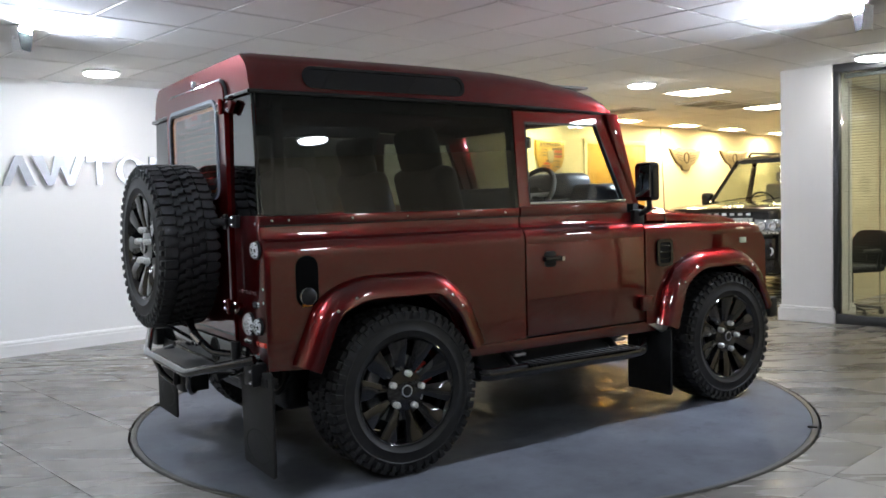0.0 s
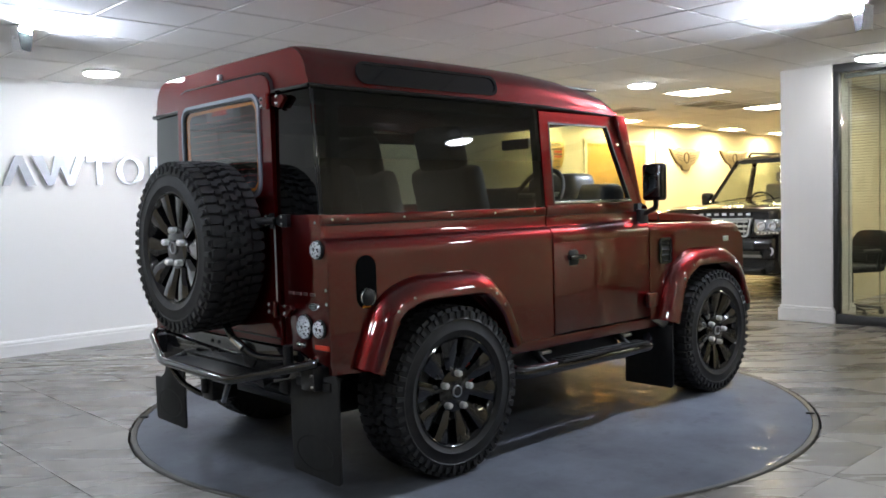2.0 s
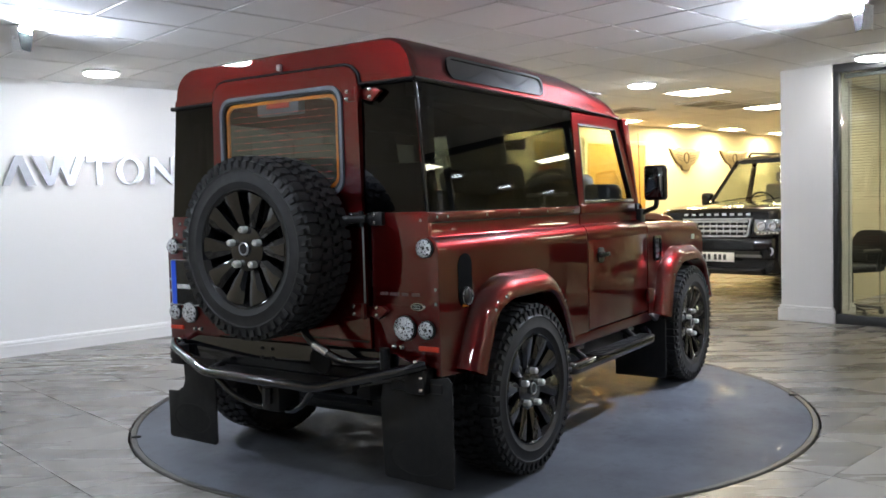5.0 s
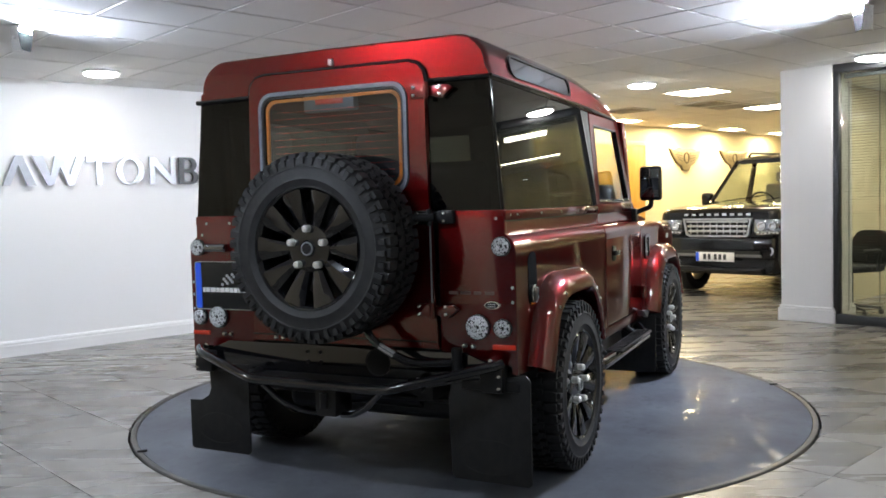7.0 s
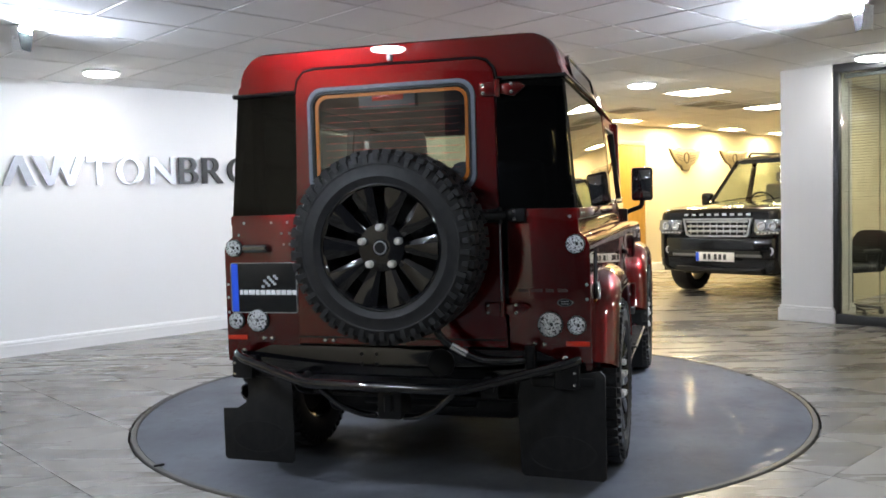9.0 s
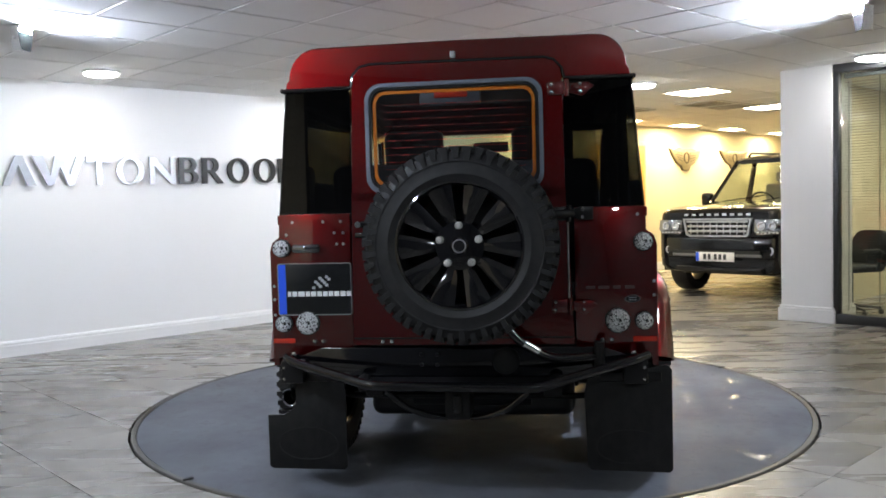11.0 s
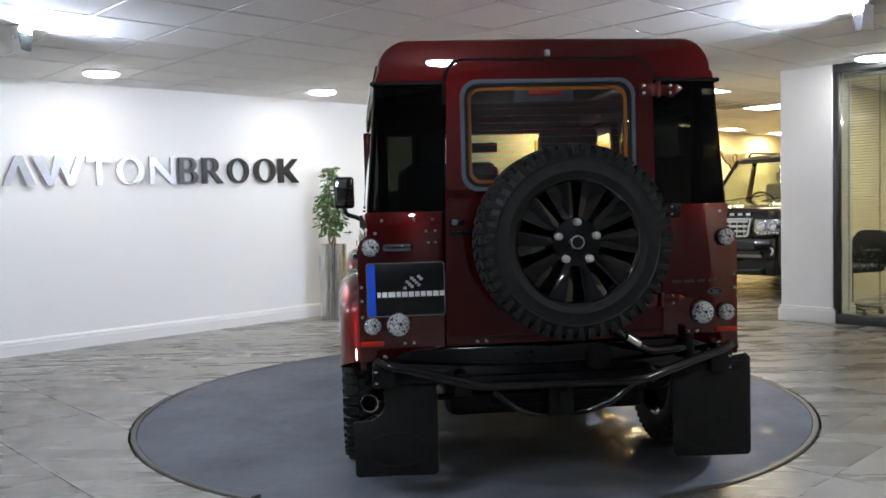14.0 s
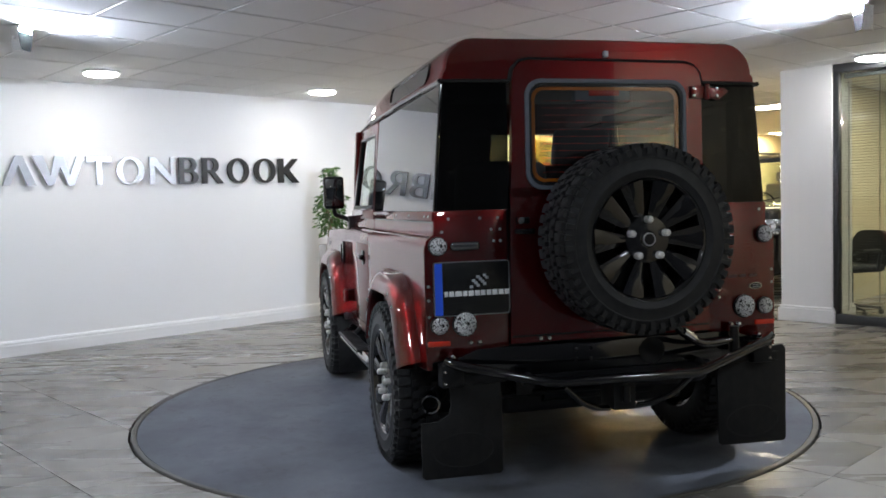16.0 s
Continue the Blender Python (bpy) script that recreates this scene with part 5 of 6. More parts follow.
# ---- planter ----
def planter():
    at = uv(1.90, 4.07)
    ob = thing("planter", "tall brushed steel cylinder planter by the white wall", "planter", pose(at.x, at.y, 0))
    part("pot", spin(B(), [(0.0, 0.0), (0.155, 0.0), (0.158, 0.004), (0.158, 0.846), (0.154, 0.85), (0.148, 0.846), (0.148, 0.80)], 48, "z"), steel_brushed, ob)
    part("compost", spin(B(), [(0.0, 0.808), (0.1, 0.806), (0.149, 0.80)], 32, "z"), soil, ob)
    rnd = random.Random(11)
    plant = thing("potted_plant", "leafy green weeping fig with braided pale stems", "plant", pose(at.x, at.y, 0.80))
    bm = B()
    for k in range(3):
        a = k * 2.1
        pts = [(0.03 * math.cos(a + i * 0.8) * (1 + i * 0.25), 0.03 * math.sin(a + i * 0.8) * (1 + i * 0.25), i * 0.09) for i in range(7)]
        tube(bm, pts, 0.012, 8)
    for k in range(16):
        a, z0 = rnd.uniform(0, math.tau), rnd.uniform(0.15, 0.55)
        d = rnd.uniform(0.08, 0.15)
        tube(bm, [(0.02 * math.cos(a), 0.02 * math.sin(a), z0), (0.6 * d * math.cos(a), 0.6 * d * math.sin(a), z0 + 0.10), (d * math.cos(a), d * math.sin(a), z0 + 0.17)], 0.0035, 5)
    tube(bm, [(0, 0, 0.5), (-0.02, 0.02, 0.7), (-0.01, 0.01, 0.9)], 0.005, 6)
    part("trunk", bm, bark, plant)
    verts, faces = [], []
    for k in range(1150):
        a = rnd.uniform(0, math.tau)
        z = rnd.choice((rnd.uniform(0.15, 0.62), rnd.uniform(0.25, 0.6), rnd.uniform(0.55, 0.93)))
        reach = 0.175 if z < 0.6 else 0.12 - 0.12 * (z - 0.6)
        r = reach * math.sqrt(rnd.random()) * (0.75 + 0.35 * math.sin(5 * a + 9 * z))
        if math.sin(3 * a + 17 * z) > 0.72:
            continue
        c = Vector((r * math.cos(a), r * math.sin(a), z))
        m = Matrix.Translation(c) @ Euler((rnd.uniform(-0.9, 0.9), rnd.uniform(-0.2, 1.0), a + rnd.uniform(-0.7, 0.7))).to_matrix().to_4x4()
        s = rnd.uniform(1.0, 1.65)
        n = len(verts)
        verts += [m @ Vector(p) * 1 for p in ((0, 0, 0), (0.020 * s, 0.013 * s, 0.004), (0.045 * s, 0, -0.002), (0.020 * s, -0.013 * s, 0.004), (0.022 * s, 0, -0.001))]
        faces += [(n, n + 4, n + 1), (n + 1, n + 4, n + 2), (n + 2, n + 4, n + 3), (n + 3, n + 4, n)]
    me = bpy.data.meshes.new("crown")
    me.from_pydata([tuple(v) for v in verts], [], faces)
    me.materials.append(leaf_green)
    crown = new("crown", me)
    crown.parent = plant
    tagged(crown, "crown of small glossy green leaves", kind="stuff")


planter()


# ---- far wall: door, emblems, vents ----
def wall_door():
    ob = thing("door_1", "pale oak double door in a light frame, shut", "door", ROOM @ pose(7.06, WALL_V, 0), kind="structure")
    bm = B()
    for a, b, c, d in ((0, 0.07, 0, 2.25), (1.71, 1.78, 0, 2.25), (0, 1.78, 2.18, 2.25)):
        box(bm, a, b, -0.03, 0.0, c, d, 0.004)
    part("door_frame", bm, cream_paint, ob)
    for k in range(2):
        leaf = part("door_leaf", box(B(), 0.075 + k * 0.82, 0.885 + k * 0.82, -0.018, 0.0, 0.005, 2.175, 0.002), oak, ob)
        x = 0.83 if k == 0 else 0.95
        h = part("handle", tube(B(), bend([(x, -0.018, 1.0), (x, -0.06, 1.0), (x, -0.06, 1.3), (x, -0.018, 1.3)], 0.02), 0.009), chrome, leaf)


wall_door()


def emblem(u0, u1, z0, z1):
    w, h = u1 - u0, z1 - z0
    ob = thing("wall_emblem", "bronze-toned winged shield emblem hung on the cream wall", "wall emblem", ROOM @ pose((u0 + u1) / 2, WALL_V, z0), "wall emblems")
    half = [(0.0, 0.0), (0.10, 0.02), (0.15, 0.22), (0.28, 0.34), (0.40, 0.62), (0.5, 0.96), (0.34, 0.90), (0.2, 1.0), (0.08, 0.94), (0.0, 0.96)]
    pts = [(x * w, z * h) for x, z in half] + [(-x * w, z * h) for x, z in half[-2:0:-1]]
    part("shield", slab(B(), pts, "y", -0.035, 0.0, 0.004), emblem_dark, ob)
    part("face", slab(B(), [(x * 0.93, z * 0.93 + h * 0.035) for x, z in pts], "y", -0.045, -0.034, 0.003), emblem_stone, ob)
    part("medallion", ring(B(), [(0.085 * w * math.cos(a), h * 0.58 + h * 0.26 * math.sin(a)) for a in [k * math.tau / 28 for k in range(28)]], [(0.06 * w * math.cos(a), h * 0.58 + h * 0.2 * math.sin(a)) for a in [k * math.tau / 28 for k in range(28)]], "y", -0.055, -0.043), emblem_dark, ob)
    for s in (-1, 1):
        for k in range(4):
            part("feather", tube(B(), [(s * w * 0.12, -0.046, h * (0.42 + 0.12 * k)), (s * w * (0.25 + 0.045 * k), -0.047, h * (0.50 + 0.11 * k))], 0.007, 6), emblem_dark, ob)


emblem(9.545, 10.64, 1.755, 2.17)
emblem(11.34, 12.45, 1.80, 2.17)


def crest():
    ob = thing("wall_crest", "gold shield crest with red and black stripes on the wall", "wall emblem", ROOM @ pose(6.2, WALL_V, 1.70))
    out = [(-0.33, 0.49), (-0.33, 0.25), (-0.27, 0.1), (-0.13, 0.02), (0, 0), (0.13, 0.02), (0.27, 0.1), (0.33, 0.25), (0.33, 0.49), (0, 0.47)]
    part("shield", slab(B(), out, "y", -0.04, 0.0, 0.004), gold, ob)
    for k in range(7):
        part("name_bar", box(B(), -0.245 + 0.073 * k, -0.195 + 0.073 * k, -0.046, -0.039, 0.412, 0.455), emblem_dark, ob)
    part("cross_rib", box(B(), -0.32, 0.32, -0.046, -0.039, 0.392, 0.402), emblem_dark, ob)
    for x0, z0 in ((0.03, 0.235), (-0.27, 0.05)):
        for k in range(4):
            part("stripe", box(B(), max(x0, -0.27 + 0.05 * (3 - k) if z0 < 0.1 else x0), x0 + 0.24, -0.045, -0.039, z0 + 0.038 * (3 - k), z0 + 0.038 * (3 - k) + 0.028), crest_red if k % 2 else emblem_dark, ob)
    for x0, z0 in ((-0.16, 0.25), (0.14, 0.08)):
        for k in range(3):
            part("antler", tube(B(), [(x0 - 0.09 + 0.01 * k, -0.041, z0 + 0.045 * k), (x0, -0.043, z0 + 0.02 + 0.045 * k), (x0 + 0.07, -0.041, z0 + 0.005 + 0.045 * k)], 0.008, 6), emblem_dark, ob)
    part("centre", slab(B(), [(0.5 * x * 0.45, 0.14 + z * 0.42) for x, z in out], "y", -0.052, -0.04, 0.002), emblem_stone, ob)


crest()


def ceiling_vent(u, v, w, d):
    ob = thing("ceiling_vent", "square four-way ceiling air vent, grey slats", "ceiling vent", ROOM @ pose(u, v, H), "ceiling vents")
    part("backing", box(B(), -w / 2, w / 2, -d / 2, d / 2, -0.004, 0.0), vent_grey, ob)
    part("frame", ring(B(), rounded(-w / 2, w / 2, -d / 2, d / 2, 0.008, 2), rounded(-w / 2 + 0.03, w / 2 - 0.03, -d / 2 + 0.03, d / 2 - 0.03, 0.006, 2), "z", -0.014, -0.002), fitting_white, ob)
    for k in range(1, 5):
        f = 1 - k / 5.2
        part("slat", ring(B(), rounded(-w / 2 * f, w / 2 * f, -d / 2 * f, d / 2 * f, 0.004, 2), rounded(-w / 2 * f + 0.016, w / 2 * f - 0.016, -d / 2 * f + 0.016, d / 2 * f - 0.016, 0.004, 2), "z", -0.016, -0.010), vent_grey, ob)


ceiling_vent(6.55, 1.95, 0.6, 0.6)
ceiling_vent(7.2, 1.95, 0.6, 0.6)
ceiling_vent(6.3, 3.05, 0.6, 0.6)


# ---- glazed office front ----
def partition():
    u = 4.62
    ob = thing("window_1", "floor-to-ceiling office glazing in a black metal frame", "window", ROOM @ pose(u, 0, 0), kind="structure")
    for v0, v1 in ((-0.545, -0.492), (-2.05, -1.99), (-3.55, -3.49), (V0, V0 + 0.06)):
        part("post", box(B(), -0.04, 0.04, v0, v1, 0.0, H - 0.002, 0.003), frame_black, ob)
    part("head_rail", box(B(), -0.045, 0.045, V0, -0.50, H - 0.085, H - 0.003, 0.004), frame_black, ob)
    part("bottom_rail", box(B(), -0.045, 0.045, V0, -0.50, 0.0, 0.095, 0.004), frame_black, ob)
    for v0, v1 in ((-1.99, -0.545), (-3.49, -2.05), (V0 + 0.06, -3.55)):
        p = part("window_pane", box(B(), -0.006, 0.0, v0, v1, 0.095, H - 0.085), office_glass, ob, smooth=0)
        p.visible_shadow = False
    blind = thing("venetian_blind", "grey venetian blind with open slats behind the office glass", "blind", ROOM @ pose(u + 0.075, 0, 0))
    part("headbox", box(B(), -0.015, 0.015, -1.97, -0.56, H - 0.135, H - 0.09, 0.003), slat_grey, blind)
    bm = box(B(), -0.010, 0.010, -1.96, -0.565, -0.0006, 0.0006)
    me = mesh_of("slat", bm, slat_grey, 0)
    for k in range(83):
        shared("slat", me, blind, pose(0, 0, 0.13 + 0.027 * k, 0, 4, 0))
    for v in (-0.598, -0.882, -1.45):
        for x in (-0.013, 0.013):
            part("ladder_cord", rod(B(), (x, v, 0.12), (x, v, H - 0.1), 0.0016, 6), frame_black, blind)
    # office walls
    structure("office_wall", box(B(), 5.06, 11.0, 0.02, 0.12, 0, H), cream_paint, "cream painted office wall", "wall")
    structure("office_wall_end", box(B(), 11.0, 11.1, V0, 0.12, 0, H), cream_paint, "cream painted office wall", "wall")


partition()


def office_chair():
    at = uv(5.36, -0.36)
    ob = thing("office_chair", "black mesh office chair behind the glazing", "chair", pose(at.x, at.y, 0, 0, 0, 200))
    part("seat", box(B(), -0.24, 0.24, -0.24, 0.24, 0.45, 0.53, 0.04, 3), cabin, ob)
    back = part("backrest", slab(B(), rounded(-0.25, 0.25, 0.0, 0.42, 0.16), "x", -0.03, 0.03, 0.012), cabin, ob)
    back.matrix_basis = pose(-0.24, 0, 0.46, 0, -8, 0)
    part("back_stem", rod(B(), (-0.22, 0, 0.44), (-0.25, 0, 0.7), 0.02), frame_black, ob)
    part("gas_column", rod(B(), (0, 0, 0.09), (0, 0, 0.46), 0.026), frame_black, ob)
    for k in range(5):
        a = k * math.tau / 5
        leg = part("base_leg", rod(B(), (0, 0, 0.10), (0.29 * math.cos(a), 0.29 * math.sin(a), 0.065), 0.018, 8, 0.012), frame_black, ob)
        part("castor", rod(B(), (0.29 * math.cos(a) - 0.012, 0.29 * math.sin(a), 0.028), (0.29 * math.cos(a) + 0.012, 0.29 * math.sin(a), 0.028), 0.028, 14), frame_black, leg)
    for s in (-1, 1):
        part("armrest", tube(B(), bend([(-0.1, s * 0.26, 0.47), (-0.1, s * 0.30, 0.68), (0.14, s * 0.30, 0.68)], 0.04), 0.018), frame_black, ob)


office_chair()


def desk():
    ob = thing("office_desk", "dark office desk seen through the blind", "desk", ROOM @ pose(6.2, -1.5, 0))
    part("desktop", box(B(), -0.35, 0.35, -1.4, 0.85, 0.70, 0.735, 0.004), frame_black, ob)
    part("modesty_panel", box(B(), -0.30, -0.28, -1.3, 0.75, 0.48, 0.70, 0.002), frame_black, ob)
    for x in (-0.3, 0.3):
        for y in (-1.3, 0.75):
            part("leg", box(B(), x - 0.025, x + 0.025, y - 0.025, y + 0.025, 0, 0.70, 0.003), frame_black, ob)


desk()


# ---- black SUV ----
def suv():
    car = thing("suv", "glossy black five-seat SUV with a silver grille, parked", "car", pose(3.74, 5.82, 0, 0, 0, 225))
    P = lambda name, bm, mat, label="", parent=car, smooth=35: part(name, bm, mat, parent, label, smooth)

    def row(x, w, top, bottom, crown=0.0):
        half = [(w - 0.10, bottom), (w - 0.015, bottom + 0.06), (w, bottom + 0.2), (w, 0.80), (w - 0.006, 0.92), (w - 0.03, top - 0.05), (w - 0.07, top - 0.012), (w - 0.14, top)]
        return [(x, -y, z) for y, z in half] + [(x, -0.3, top + crown), (x, 0.3, top + crown)] + [(x, y, z) for y, z in half[::-1]]
    rows = [row(*a) for a in ((0.80, 0.72, 0.74, 0.32), (0.832, 0.76, 0.90, 0.34), (0.82, 0.80, 1.075, 0.34), (0.78, 0.84, 1.11, 0.33, 0.012), (0.62, 0.91, 1.13, 0.33, 0.02), (0.3, 0.95, 1.15, 0.34, 0.025), (-0.3, 0.957, 1.165, 0.36, 0.025), (-0.75, 0.957, 1.18, 0.36, 0.02), (-2.9, 0.957, 1.18, 0.36), (-3.8, 0.945, 1.16, 0.38), (-3.92, 0.90, 1.12, 0.45))]
    P("body", loft(B(), rows), suv_paint, "glossy black body shell")
    # cabin
    for s in (-1, 1):
        P("pillar", tube(B(), [(-0.62, s * 0.89, 1.17), (-1.20, s * 0.765, 1.78)], 0.028, 10), suv_paint)
        for x in (-1.78, -2.75, -3.78):
            P("pillar", tube(B(), [(x, s * 0.91, 1.15), (x, s * 0.785, 1.79)], 0.04, 8), suv_paint)
        bm = B()
        bm.faces.new([bm.verts.new(p) for p in ((-0.70, s * 0.905, 1.17), (-3.8, s * 0.91, 1.17), (-3.8, s * 0.79, 1.78), (-1.26, s * 0.79, 1.78))])
        P("side_window", bm, side_clear, smooth=0)
        P("roof_rail", tube(B(), bend([(-1.38, s * 0.68, 1.855), (-1.5, s * 0.70, 1.905), (-3.5, s * 0.70, 1.915), (-3.6, s * 0.68, 1.87)], 0.06), 0.018), satin_black, "black roof rail")
        m = P("door_mirror", box(B(), -0.90, -0.76, s * 0.97, s * 1.13, 1.15, 1.33, 0.04, 3), suv_paint)
        P("mirror_foot", tube(B(), [(-0.84, s * 0.88, 1.17), (-0.84, s * 0.99, 1.20)], 0.025), satin_black, parent=m)
    bm = B()
    bm.faces.new([bm.verts.new(p) for p in ((-0.60, -0.885, 1.175), (-0.60, 0.885, 1.175), (-1.20, 0.765, 1.78), (-1.20, -0.765, 1.78))])
    P("windscreen", bm, screen_glass, "clear raked windscreen", smooth=0).visible_shadow = False
    rows = []
    for x, z, w in ((-1.12, 1.785, 0.755), (-1.25, 1.825, 0.785), (-1.6, 1.86, 0.80), (-3.2, 1.87, 0.80), (-3.85, 1.82, 0.78)):
        rows.append([(x, -w, z - 0.05), (x, -w + 0.03, z - 0.01), (x, -w + 0.12, z + 0.005), (x, 0, z + 0.015), (x, w - 0.12, z + 0.005), (x, w - 0.03, z - 0.01), (x, w, z - 0.05)])
    P("roof", loft(B(), rows), suv_paint)
    bm = B()
    box(bm, -0.62, -0.95, -0.75, 0.75, 1.08, 1.17, 0.03)
    P("dashboard", bm, cabin)
    for s in (-1, 1):
        P("seat", box(B(), -1.95, -1.78, s * 0.38 - 0.25, s * 0.38 + 0.25, 1.0, 1.45, 0.05, 3), headlining)
        P("headrest", box(B(), -1.96, -1.86, s * 0.38 - 0.13, s * 0.38 + 0.13, 1.47, 1.62, 0.04, 3), headlining)
        P("rear_seat", box(B(), -2.85, -2.70, s * 0.38 - 0.3, s * 0.38 + 0.3, 1.0, 1.5, 0.05, 3), headlining)
    # Unseen closing panel, added to darken the view through the windscreen.
    P("rear_blocking_panel", slab(B(), [(-0.90, 1.10), (0.90, 1.10), (0.78, 1.80), (-0.78, 1.80)], "x", -3.86, -3.82), suv_paint)
    P("wiper", tube(B(), [(-0.60, -0.1, 1.20), (-0.72, 0.5, 1.30)], 0.008, 6), satin_black)
    P("wiper", tube(B(), [(-0.60, -0.7, 1.20), (-0.70, -0.1, 1.28)], 0.008, 6), satin_black)
    P("steering_wheel", spin(B(), [(0.18 + 0.014 * math.cos(k * math.tau / 8), 0.014 * math.sin(k * math.tau / 8)) for k in range(9)], 28, "x"), cabin).matrix_basis = pose(-1.2, -0.38, 1.16, 0, 28, 0)
    # grille
    x = 0.852
    g = P("grille", slab(B(), [(-0.45, 0.99), (0.45, 0.99), (0.41, 0.81), (0.37, 0.785), (-0.37, 0.785), (-0.41, 0.81)], "x", 0.79, 0.842), dark_gap, "silver two-bar grille")
    P("grille_rim", ring(B(), [(-0.465, 1.0), (0.465, 1.0), (0.425, 0.80), (0.38, 0.77), (-0.38, 0.77), (-0.425, 0.80)], [(-0.44, 0.982), (0.44, 0.982), (0.402, 0.812), (0.37, 0.79), (-0.37, 0.79), (-0.402, 0.812)], "x", 0.80, x + 0.01), silver, parent=g)
    for z in (0.965, 0.905, 0.845):
        P("grille_bar", box(B(), 0.82, x + 0.006, -0.42 + (0.985 - z) * 0.2, 0.42 - (0.985 - z) * 0.2, z - 0.016, z + 0.010, 0.005), silver, parent=g)
    for k in range(9):
        P("grille_post", box(B(), 0.82, x - 0.004, -0.36 + 0.09 * k - 0.005, -0.36 + 0.09 * k + 0.005, 0.80, 0.97), silver, parent=g, smooth=0)
    for k in range(9):
        P("bonnet_letter_bar", box(B(), 0.822, 0.846, -0.42 + 0.105 * k - 0.028, -0.42 + 0.105 * k + 0.028, 1.035, 1.062), chrome, smooth=0)
    # lamps
    for s in (-1, 1):
        hl = P("headlight", slab(B(), [(s * 0.49, 0.985), (s * 0.82, 0.985), (s * 0.835, 0.86), (s * 0.79, 0.80), (s * 0.52, 0.79), (s * 0.48, 0.84)], "x", 0.70, 0.835, 0.01), mirror_dark, "clear headlight with round projectors")
        hl.matrix_basis = Matrix.Identity(4)
        for y, r in ((0.58, 0.052), (0.72, 0.048)):
            P("projector", spin(B(), [(0.0, 0.842), (r * 0.6, 0.845), (r * 0.75, 0.84), (r * 0.8, 0.852), (r, 0.852), (r * 1.05, 0.83)], 24, "x"), chrome, parent=hl).matrix_basis = pose(0, s * y, 0.905)
        for k in range(6):
            P("diode", box(B(), 0.835, 0.842, s * (0.52 + k * 0.048), s * (0.548 + k * 0.048), 0.815, 0.832, 0.003), lamp_clear, parent=hl)
        fog = P("fog_light", spin(B(), [(0.0, 0.83), (0.032, 0.832), (0.036, 0.84), (0.052, 0.84), (0.058, 0.80)], 24, "x"), chrome)
        fog.matrix_basis = pose(0, s * 0.68, 0.60)
        P("fog_lens", spin(B(), [(0.0, 0.838), (0.034, 0.834)], 20, "x"), lamp_clear, parent=fog)
    # bumper
    P("bumper", slab(B(), [(0.55, -0.93), (0.74, -0.86), (0.84, -0.70), (0.875, -0.50), (0.885, 0.0), (0.875, 0.50), (0.84, 0.70), (0.74, 0.86), (0.55, 0.93)], "z", 0.50, 0.76, 0.02), suv_paint, "black front bumper")
    P("air_intake", box(B(), 0.86, 0.892, -0.58, 0.58, 0.52, 0.60, 0.006), dark_gap)
    P("skid_plate", slab(B(), [(0.72, -0.62), (0.86, -0.58), (0.88, 0), (0.86, 0.58), (0.72, 0.62)], "z", 0.33, 0.39, 0.012), satin_black, "dark grey lower bumper strip")
    P("intake_bar", box(B(), 0.87, 0.896, -0.60, 0.60, 0.525, 0.560, 0.006), slat_grey)
    pl = P("number_plate", box(B(), 0.895, 0.905, -0.26, 0.26, 0.465, 0.580, 0.003), plate_white, "white number plate with dark bars")
    P("blue_edge", box(B(), 0.9055, 0.9065, -0.258, -0.215, 0.468, 0.577), plate_blue, parent=pl, smooth=0)
    yy = -0.155
    for w in (0.055, 0.052, 0.055, 0.055, 0.055):
        P("plate_bar", box(B(), 0.9055, 0.9065, yy, yy + w * 0.72, 0.488, 0.558), frame_black, parent=pl, smooth=0)
        yy += w + (0.03 if abs(yy + 0.10) < 0.01 else 0.008)
    tyre = mesh_of("tyre", spin(B(), [(0.24, -0.11), (0.26, -0.125), (0.33, -0.127), (0.358, -0.115), (0.368, -0.09), (0.37, 0.0), (0.368, 0.09), (0.358, 0.115), (0.33, 0.127), (0.26, 0.125), (0.24, 0.11)], 48, "y"), rubber)
    bm = spin(B(), [(0.25, -0.118), (0.255, -0.125), (0.24, -0.115), (0.225, -0.06), (0.225, 0.1)], 40, "y")
    for k in range(7):
        m = Matrix.Rotation(k * math.tau / 7, 4, "Y")
        vs = [bm.verts.new(m @ Vector(p)) for p in ((0.04, -0.09, -0.03), (0.24, -0.10, -0.025), (0.24, -0.10, 0.025), (0.04, -0.09, 0.03))]
        bm.faces.new(vs)
    rim = mesh_of("rim", bm, silver)
    for xx in (0.08, -2.885):
        for s in (-1, 1):
            w = shared("wheel", tyre, car, pose(xx, s * 0.80, 0.37, 0, 0, 0 if s < 0 else 180))
            shared("rim", rim, w, Matrix())
    bm = B()
    box(bm, -3.6, 0.6, -0.66, 0.66, 0.28, 0.42, 0.03)
    P("underbody", bm, satin_black)
    for xx in (0.08, -2.885):
        for s in (-1, 1):
            pts = [(xx + 0.43 * math.cos(radians(a)), 0.37 + 0.43 * math.sin(radians(a))) for a in range(-10, 191, 12)]
            P("wheel_arch", slab(B(), pts, "y", s * 0.962, s * 0.80), dark_gap)


suv()


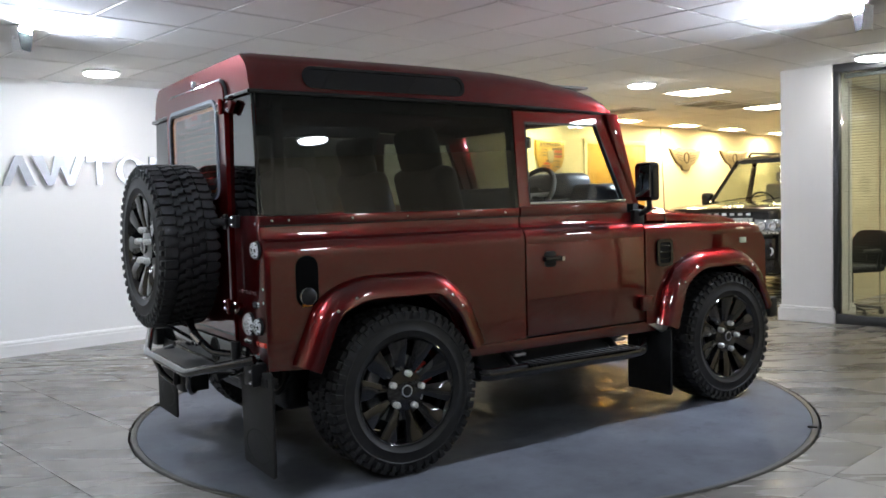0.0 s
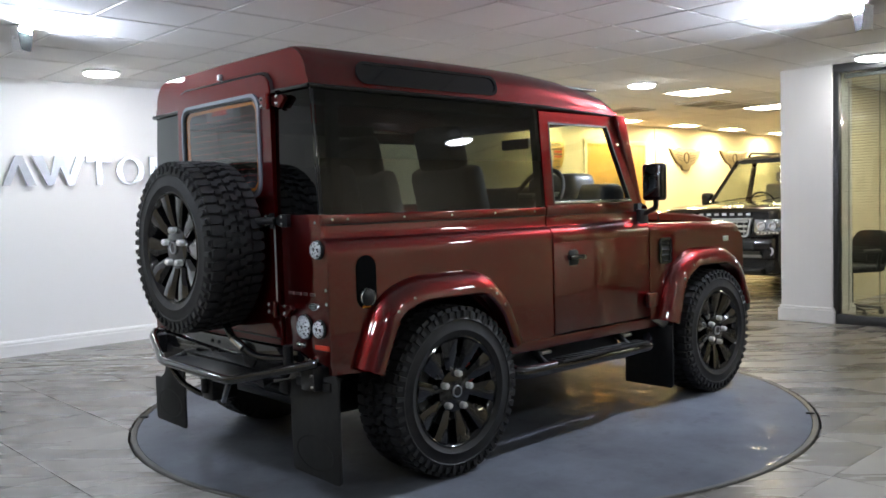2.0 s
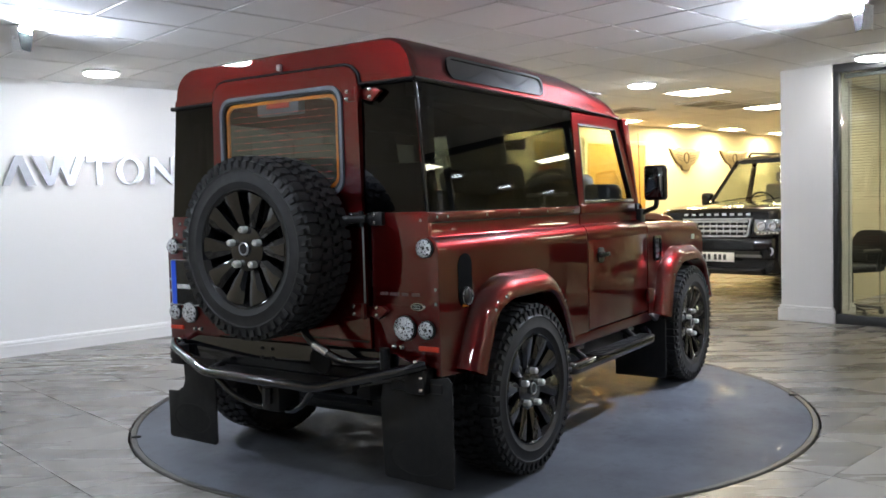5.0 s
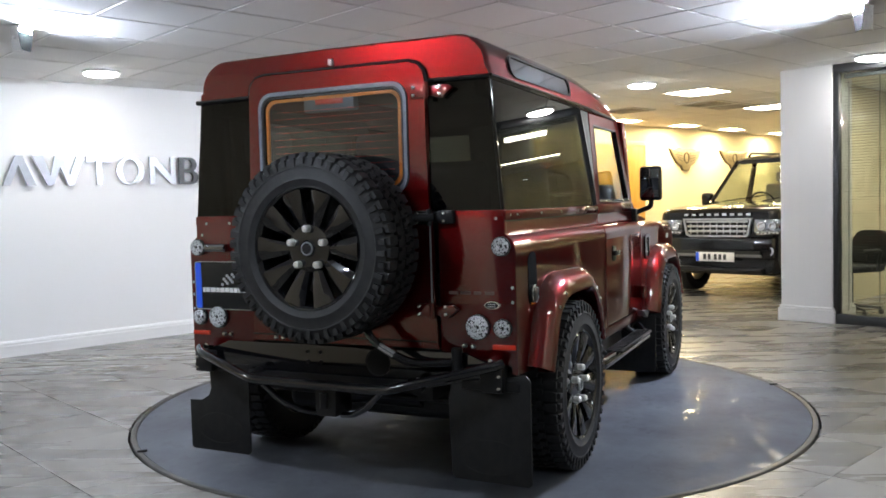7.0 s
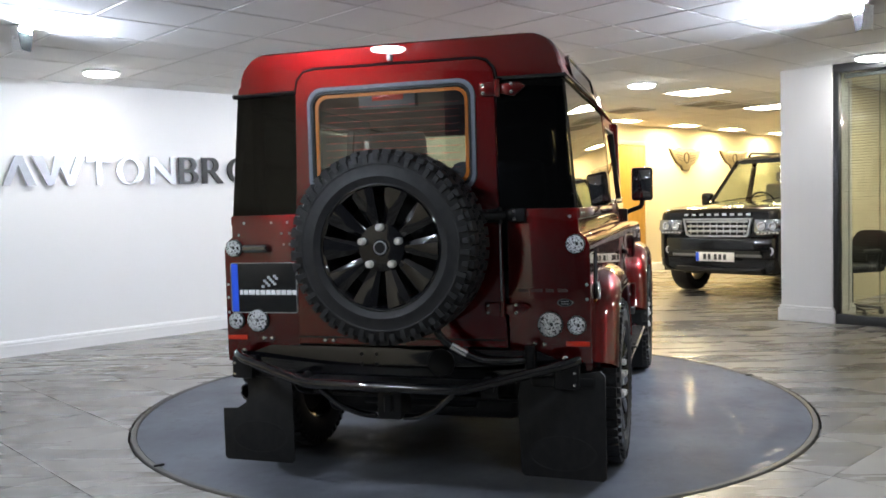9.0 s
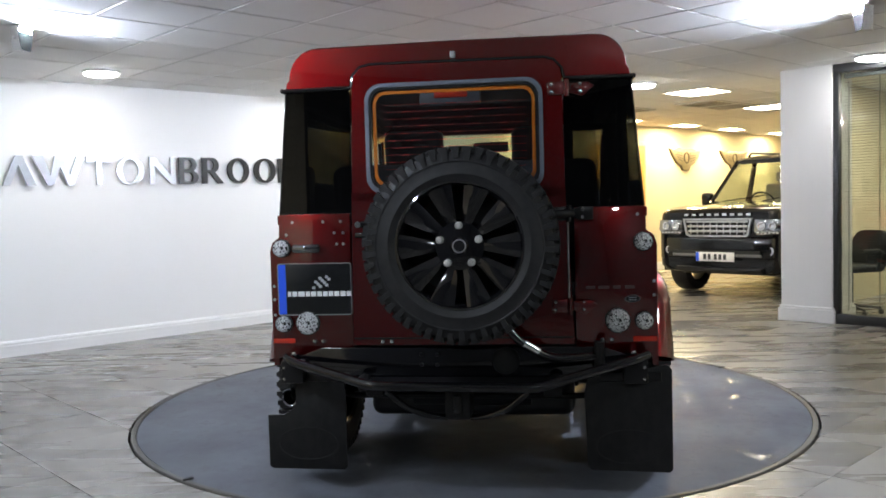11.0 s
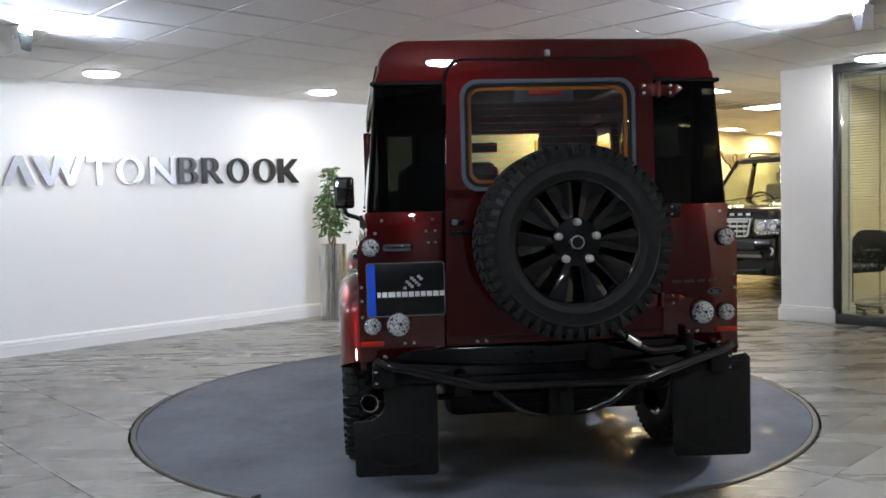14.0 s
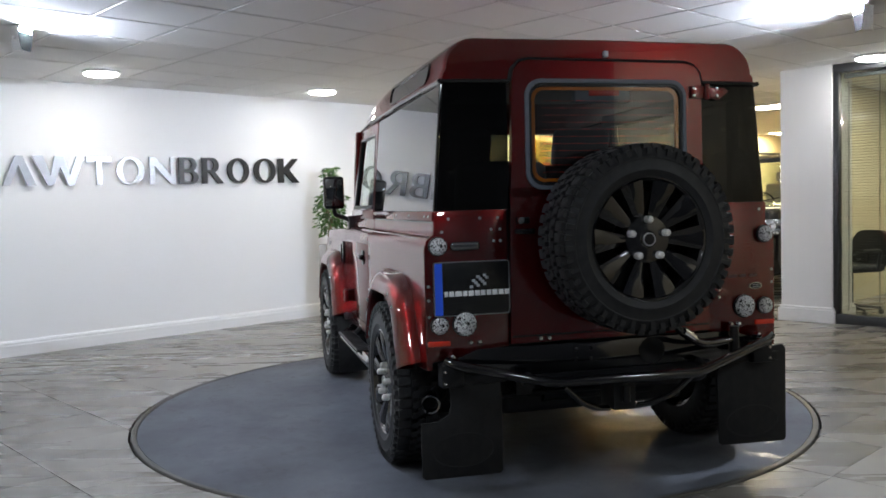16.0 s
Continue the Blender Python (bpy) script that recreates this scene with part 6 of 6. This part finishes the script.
# ---- floor tiles ----
def floor_tiles():
    tu, tv, gap = 0.61, 0.305, 0.004
    lap = 0.0014
    near, far = [], []
    for i in range(-15, 27):
        for j in range(-30, 15):
            u0, v0 = -1.22 + tu * i - 0.02, -0.195 + tv * j
            a, b, c, d = u0 + gap / 2, u0 + tu - gap / 2, v0 + lap / 2, min(v0 + tv - lap / 2, WALL_V)
            if a < U0 or b > U1 or c < V0 or d - c < 0.02:
                continue
            corners = [math.hypot(p, q) for p in (a, b) for q in (c, d)]
            if max(corners) < PIT:
                continue
            cut = min(corners) < PIT + 0.03 or math.hypot(min(max(0, a), b), min(max(0, c), d)) < PIT
            far.append((a, b, c, d, cut))
    r = random.Random(3)

    def tile_polys(a, b, c, d):
        """Outline of a tile, cut round the turntable."""
        pts = []
        n = 10
        edge = [(a + (b - a) * k / n, c) for k in range(n)] + [(b, c + (d - c) * k / n) for k in range(n)] + [(b - (b - a) * k / n, d) for k in range(n)] + [(a, d - (d - c) * k / n) for k in range(n)]
        for x, y in edge:
            q = math.hypot(x, y)
            if q < PIT:
                x, y = x * PIT / q, y * PIT / q
            x, y = min(max(x, a), b), min(max(y, c), d)
            pts.append((x, y))
        return pts
    picked = sorted(far, key=lambda t: math.hypot((t[0] + t[1]) / 2 + 0.6, (t[2] + t[3]) / 2 + 0.2))
    near = picked[:300]
    rest = picked[300:]
    me = bpy.data.meshes.new("floor_tile")
    w, d = tu - gap, tv - lap
    e = 0.0006
    me.from_pydata([(0, 0, -0.011), (w, 0, -0.011), (w, d, -0.011), (0, d, -0.011), (0, 0, -e), (w, 0, -e), (w, d, -e), (0, d, -e), (e, e, 0), (w - e, e, 0), (w - e, d - e, 0), (e, d - e, 0)], [],
                   [(8, 9, 10, 11), (4, 5, 9, 8), (5, 6, 10, 9), (6, 7, 11, 10), (7, 4, 8, 11), (0, 1, 5, 4), (1, 2, 6, 5), (2, 3, 7, 6), (3, 0, 4, 7)])
    me.materials.append(floor_tile)

    for a, b, c, dd, cut in near:
        if not cut and abs((dd - c) - d) < 0.002:
            ob = shared("floor_tile", me, floor, pose(a, c, r.uniform(-0.0004, 0.0004)))
        else:
            bm = B()
            pts = tile_polys(a, b, c, dd)
            clean = [pts[0]]
            for p in pts[1:]:
                if math.hypot(p[0] - clean[-1][0], p[1] - clean[-1][1]) > 1e-4:
                    clean.append(p)
            if math.hypot(clean[0][0] - clean[-1][0], clean[0][1] - clean[-1][1]) < 1e-4:
                clean.pop()
            if len(clean) < 3:
                continue
            top = [bm.verts.new((x, y, 0)) for x, y in clean]
            low = [bm.verts.new((x, y, -0.011)) for x, y in clean]
            bm.faces.new(top)
            for i in range(len(top)):
                j = (i + 1) % len(top)
                bm.faces.new((low[i], low[j], top[j], top[i]))
            bmesh.ops.recalc_face_normals(bm, faces=bm.faces)
            ob = part("floor_tile", bm, floor_tile, floor, smooth=0)
    verts, faces = [], []
    for a, b, c, dd, cut in rest:
        n = len(verts)
        verts += [(a, c, -0.011), (b, c, -0.011), (b, dd, -0.011), (a, dd, -0.011), (a, c, 0), (b, c, 0), (b, dd, 0), (a, dd, 0)]
        faces += [(n + 4, n + 5, n + 6, n + 7), (n, n + 1, n + 5, n + 4), (n + 1, n + 2, n + 6, n + 5), (n + 2, n + 3, n + 7, n + 6), (n + 3, n, n + 4, n + 7)]
    me2 = bpy.data.meshes.new("far_floor_tiles")
    me2.from_pydata(verts, [], faces)
    me2.materials.append(floor_tile)
    ob = new("far_floor_tiles", me2)
    ob.parent = floor
    tagged(ob, "grey wood-look tiles further off", kind="stuff")


floor_tiles()

motions()
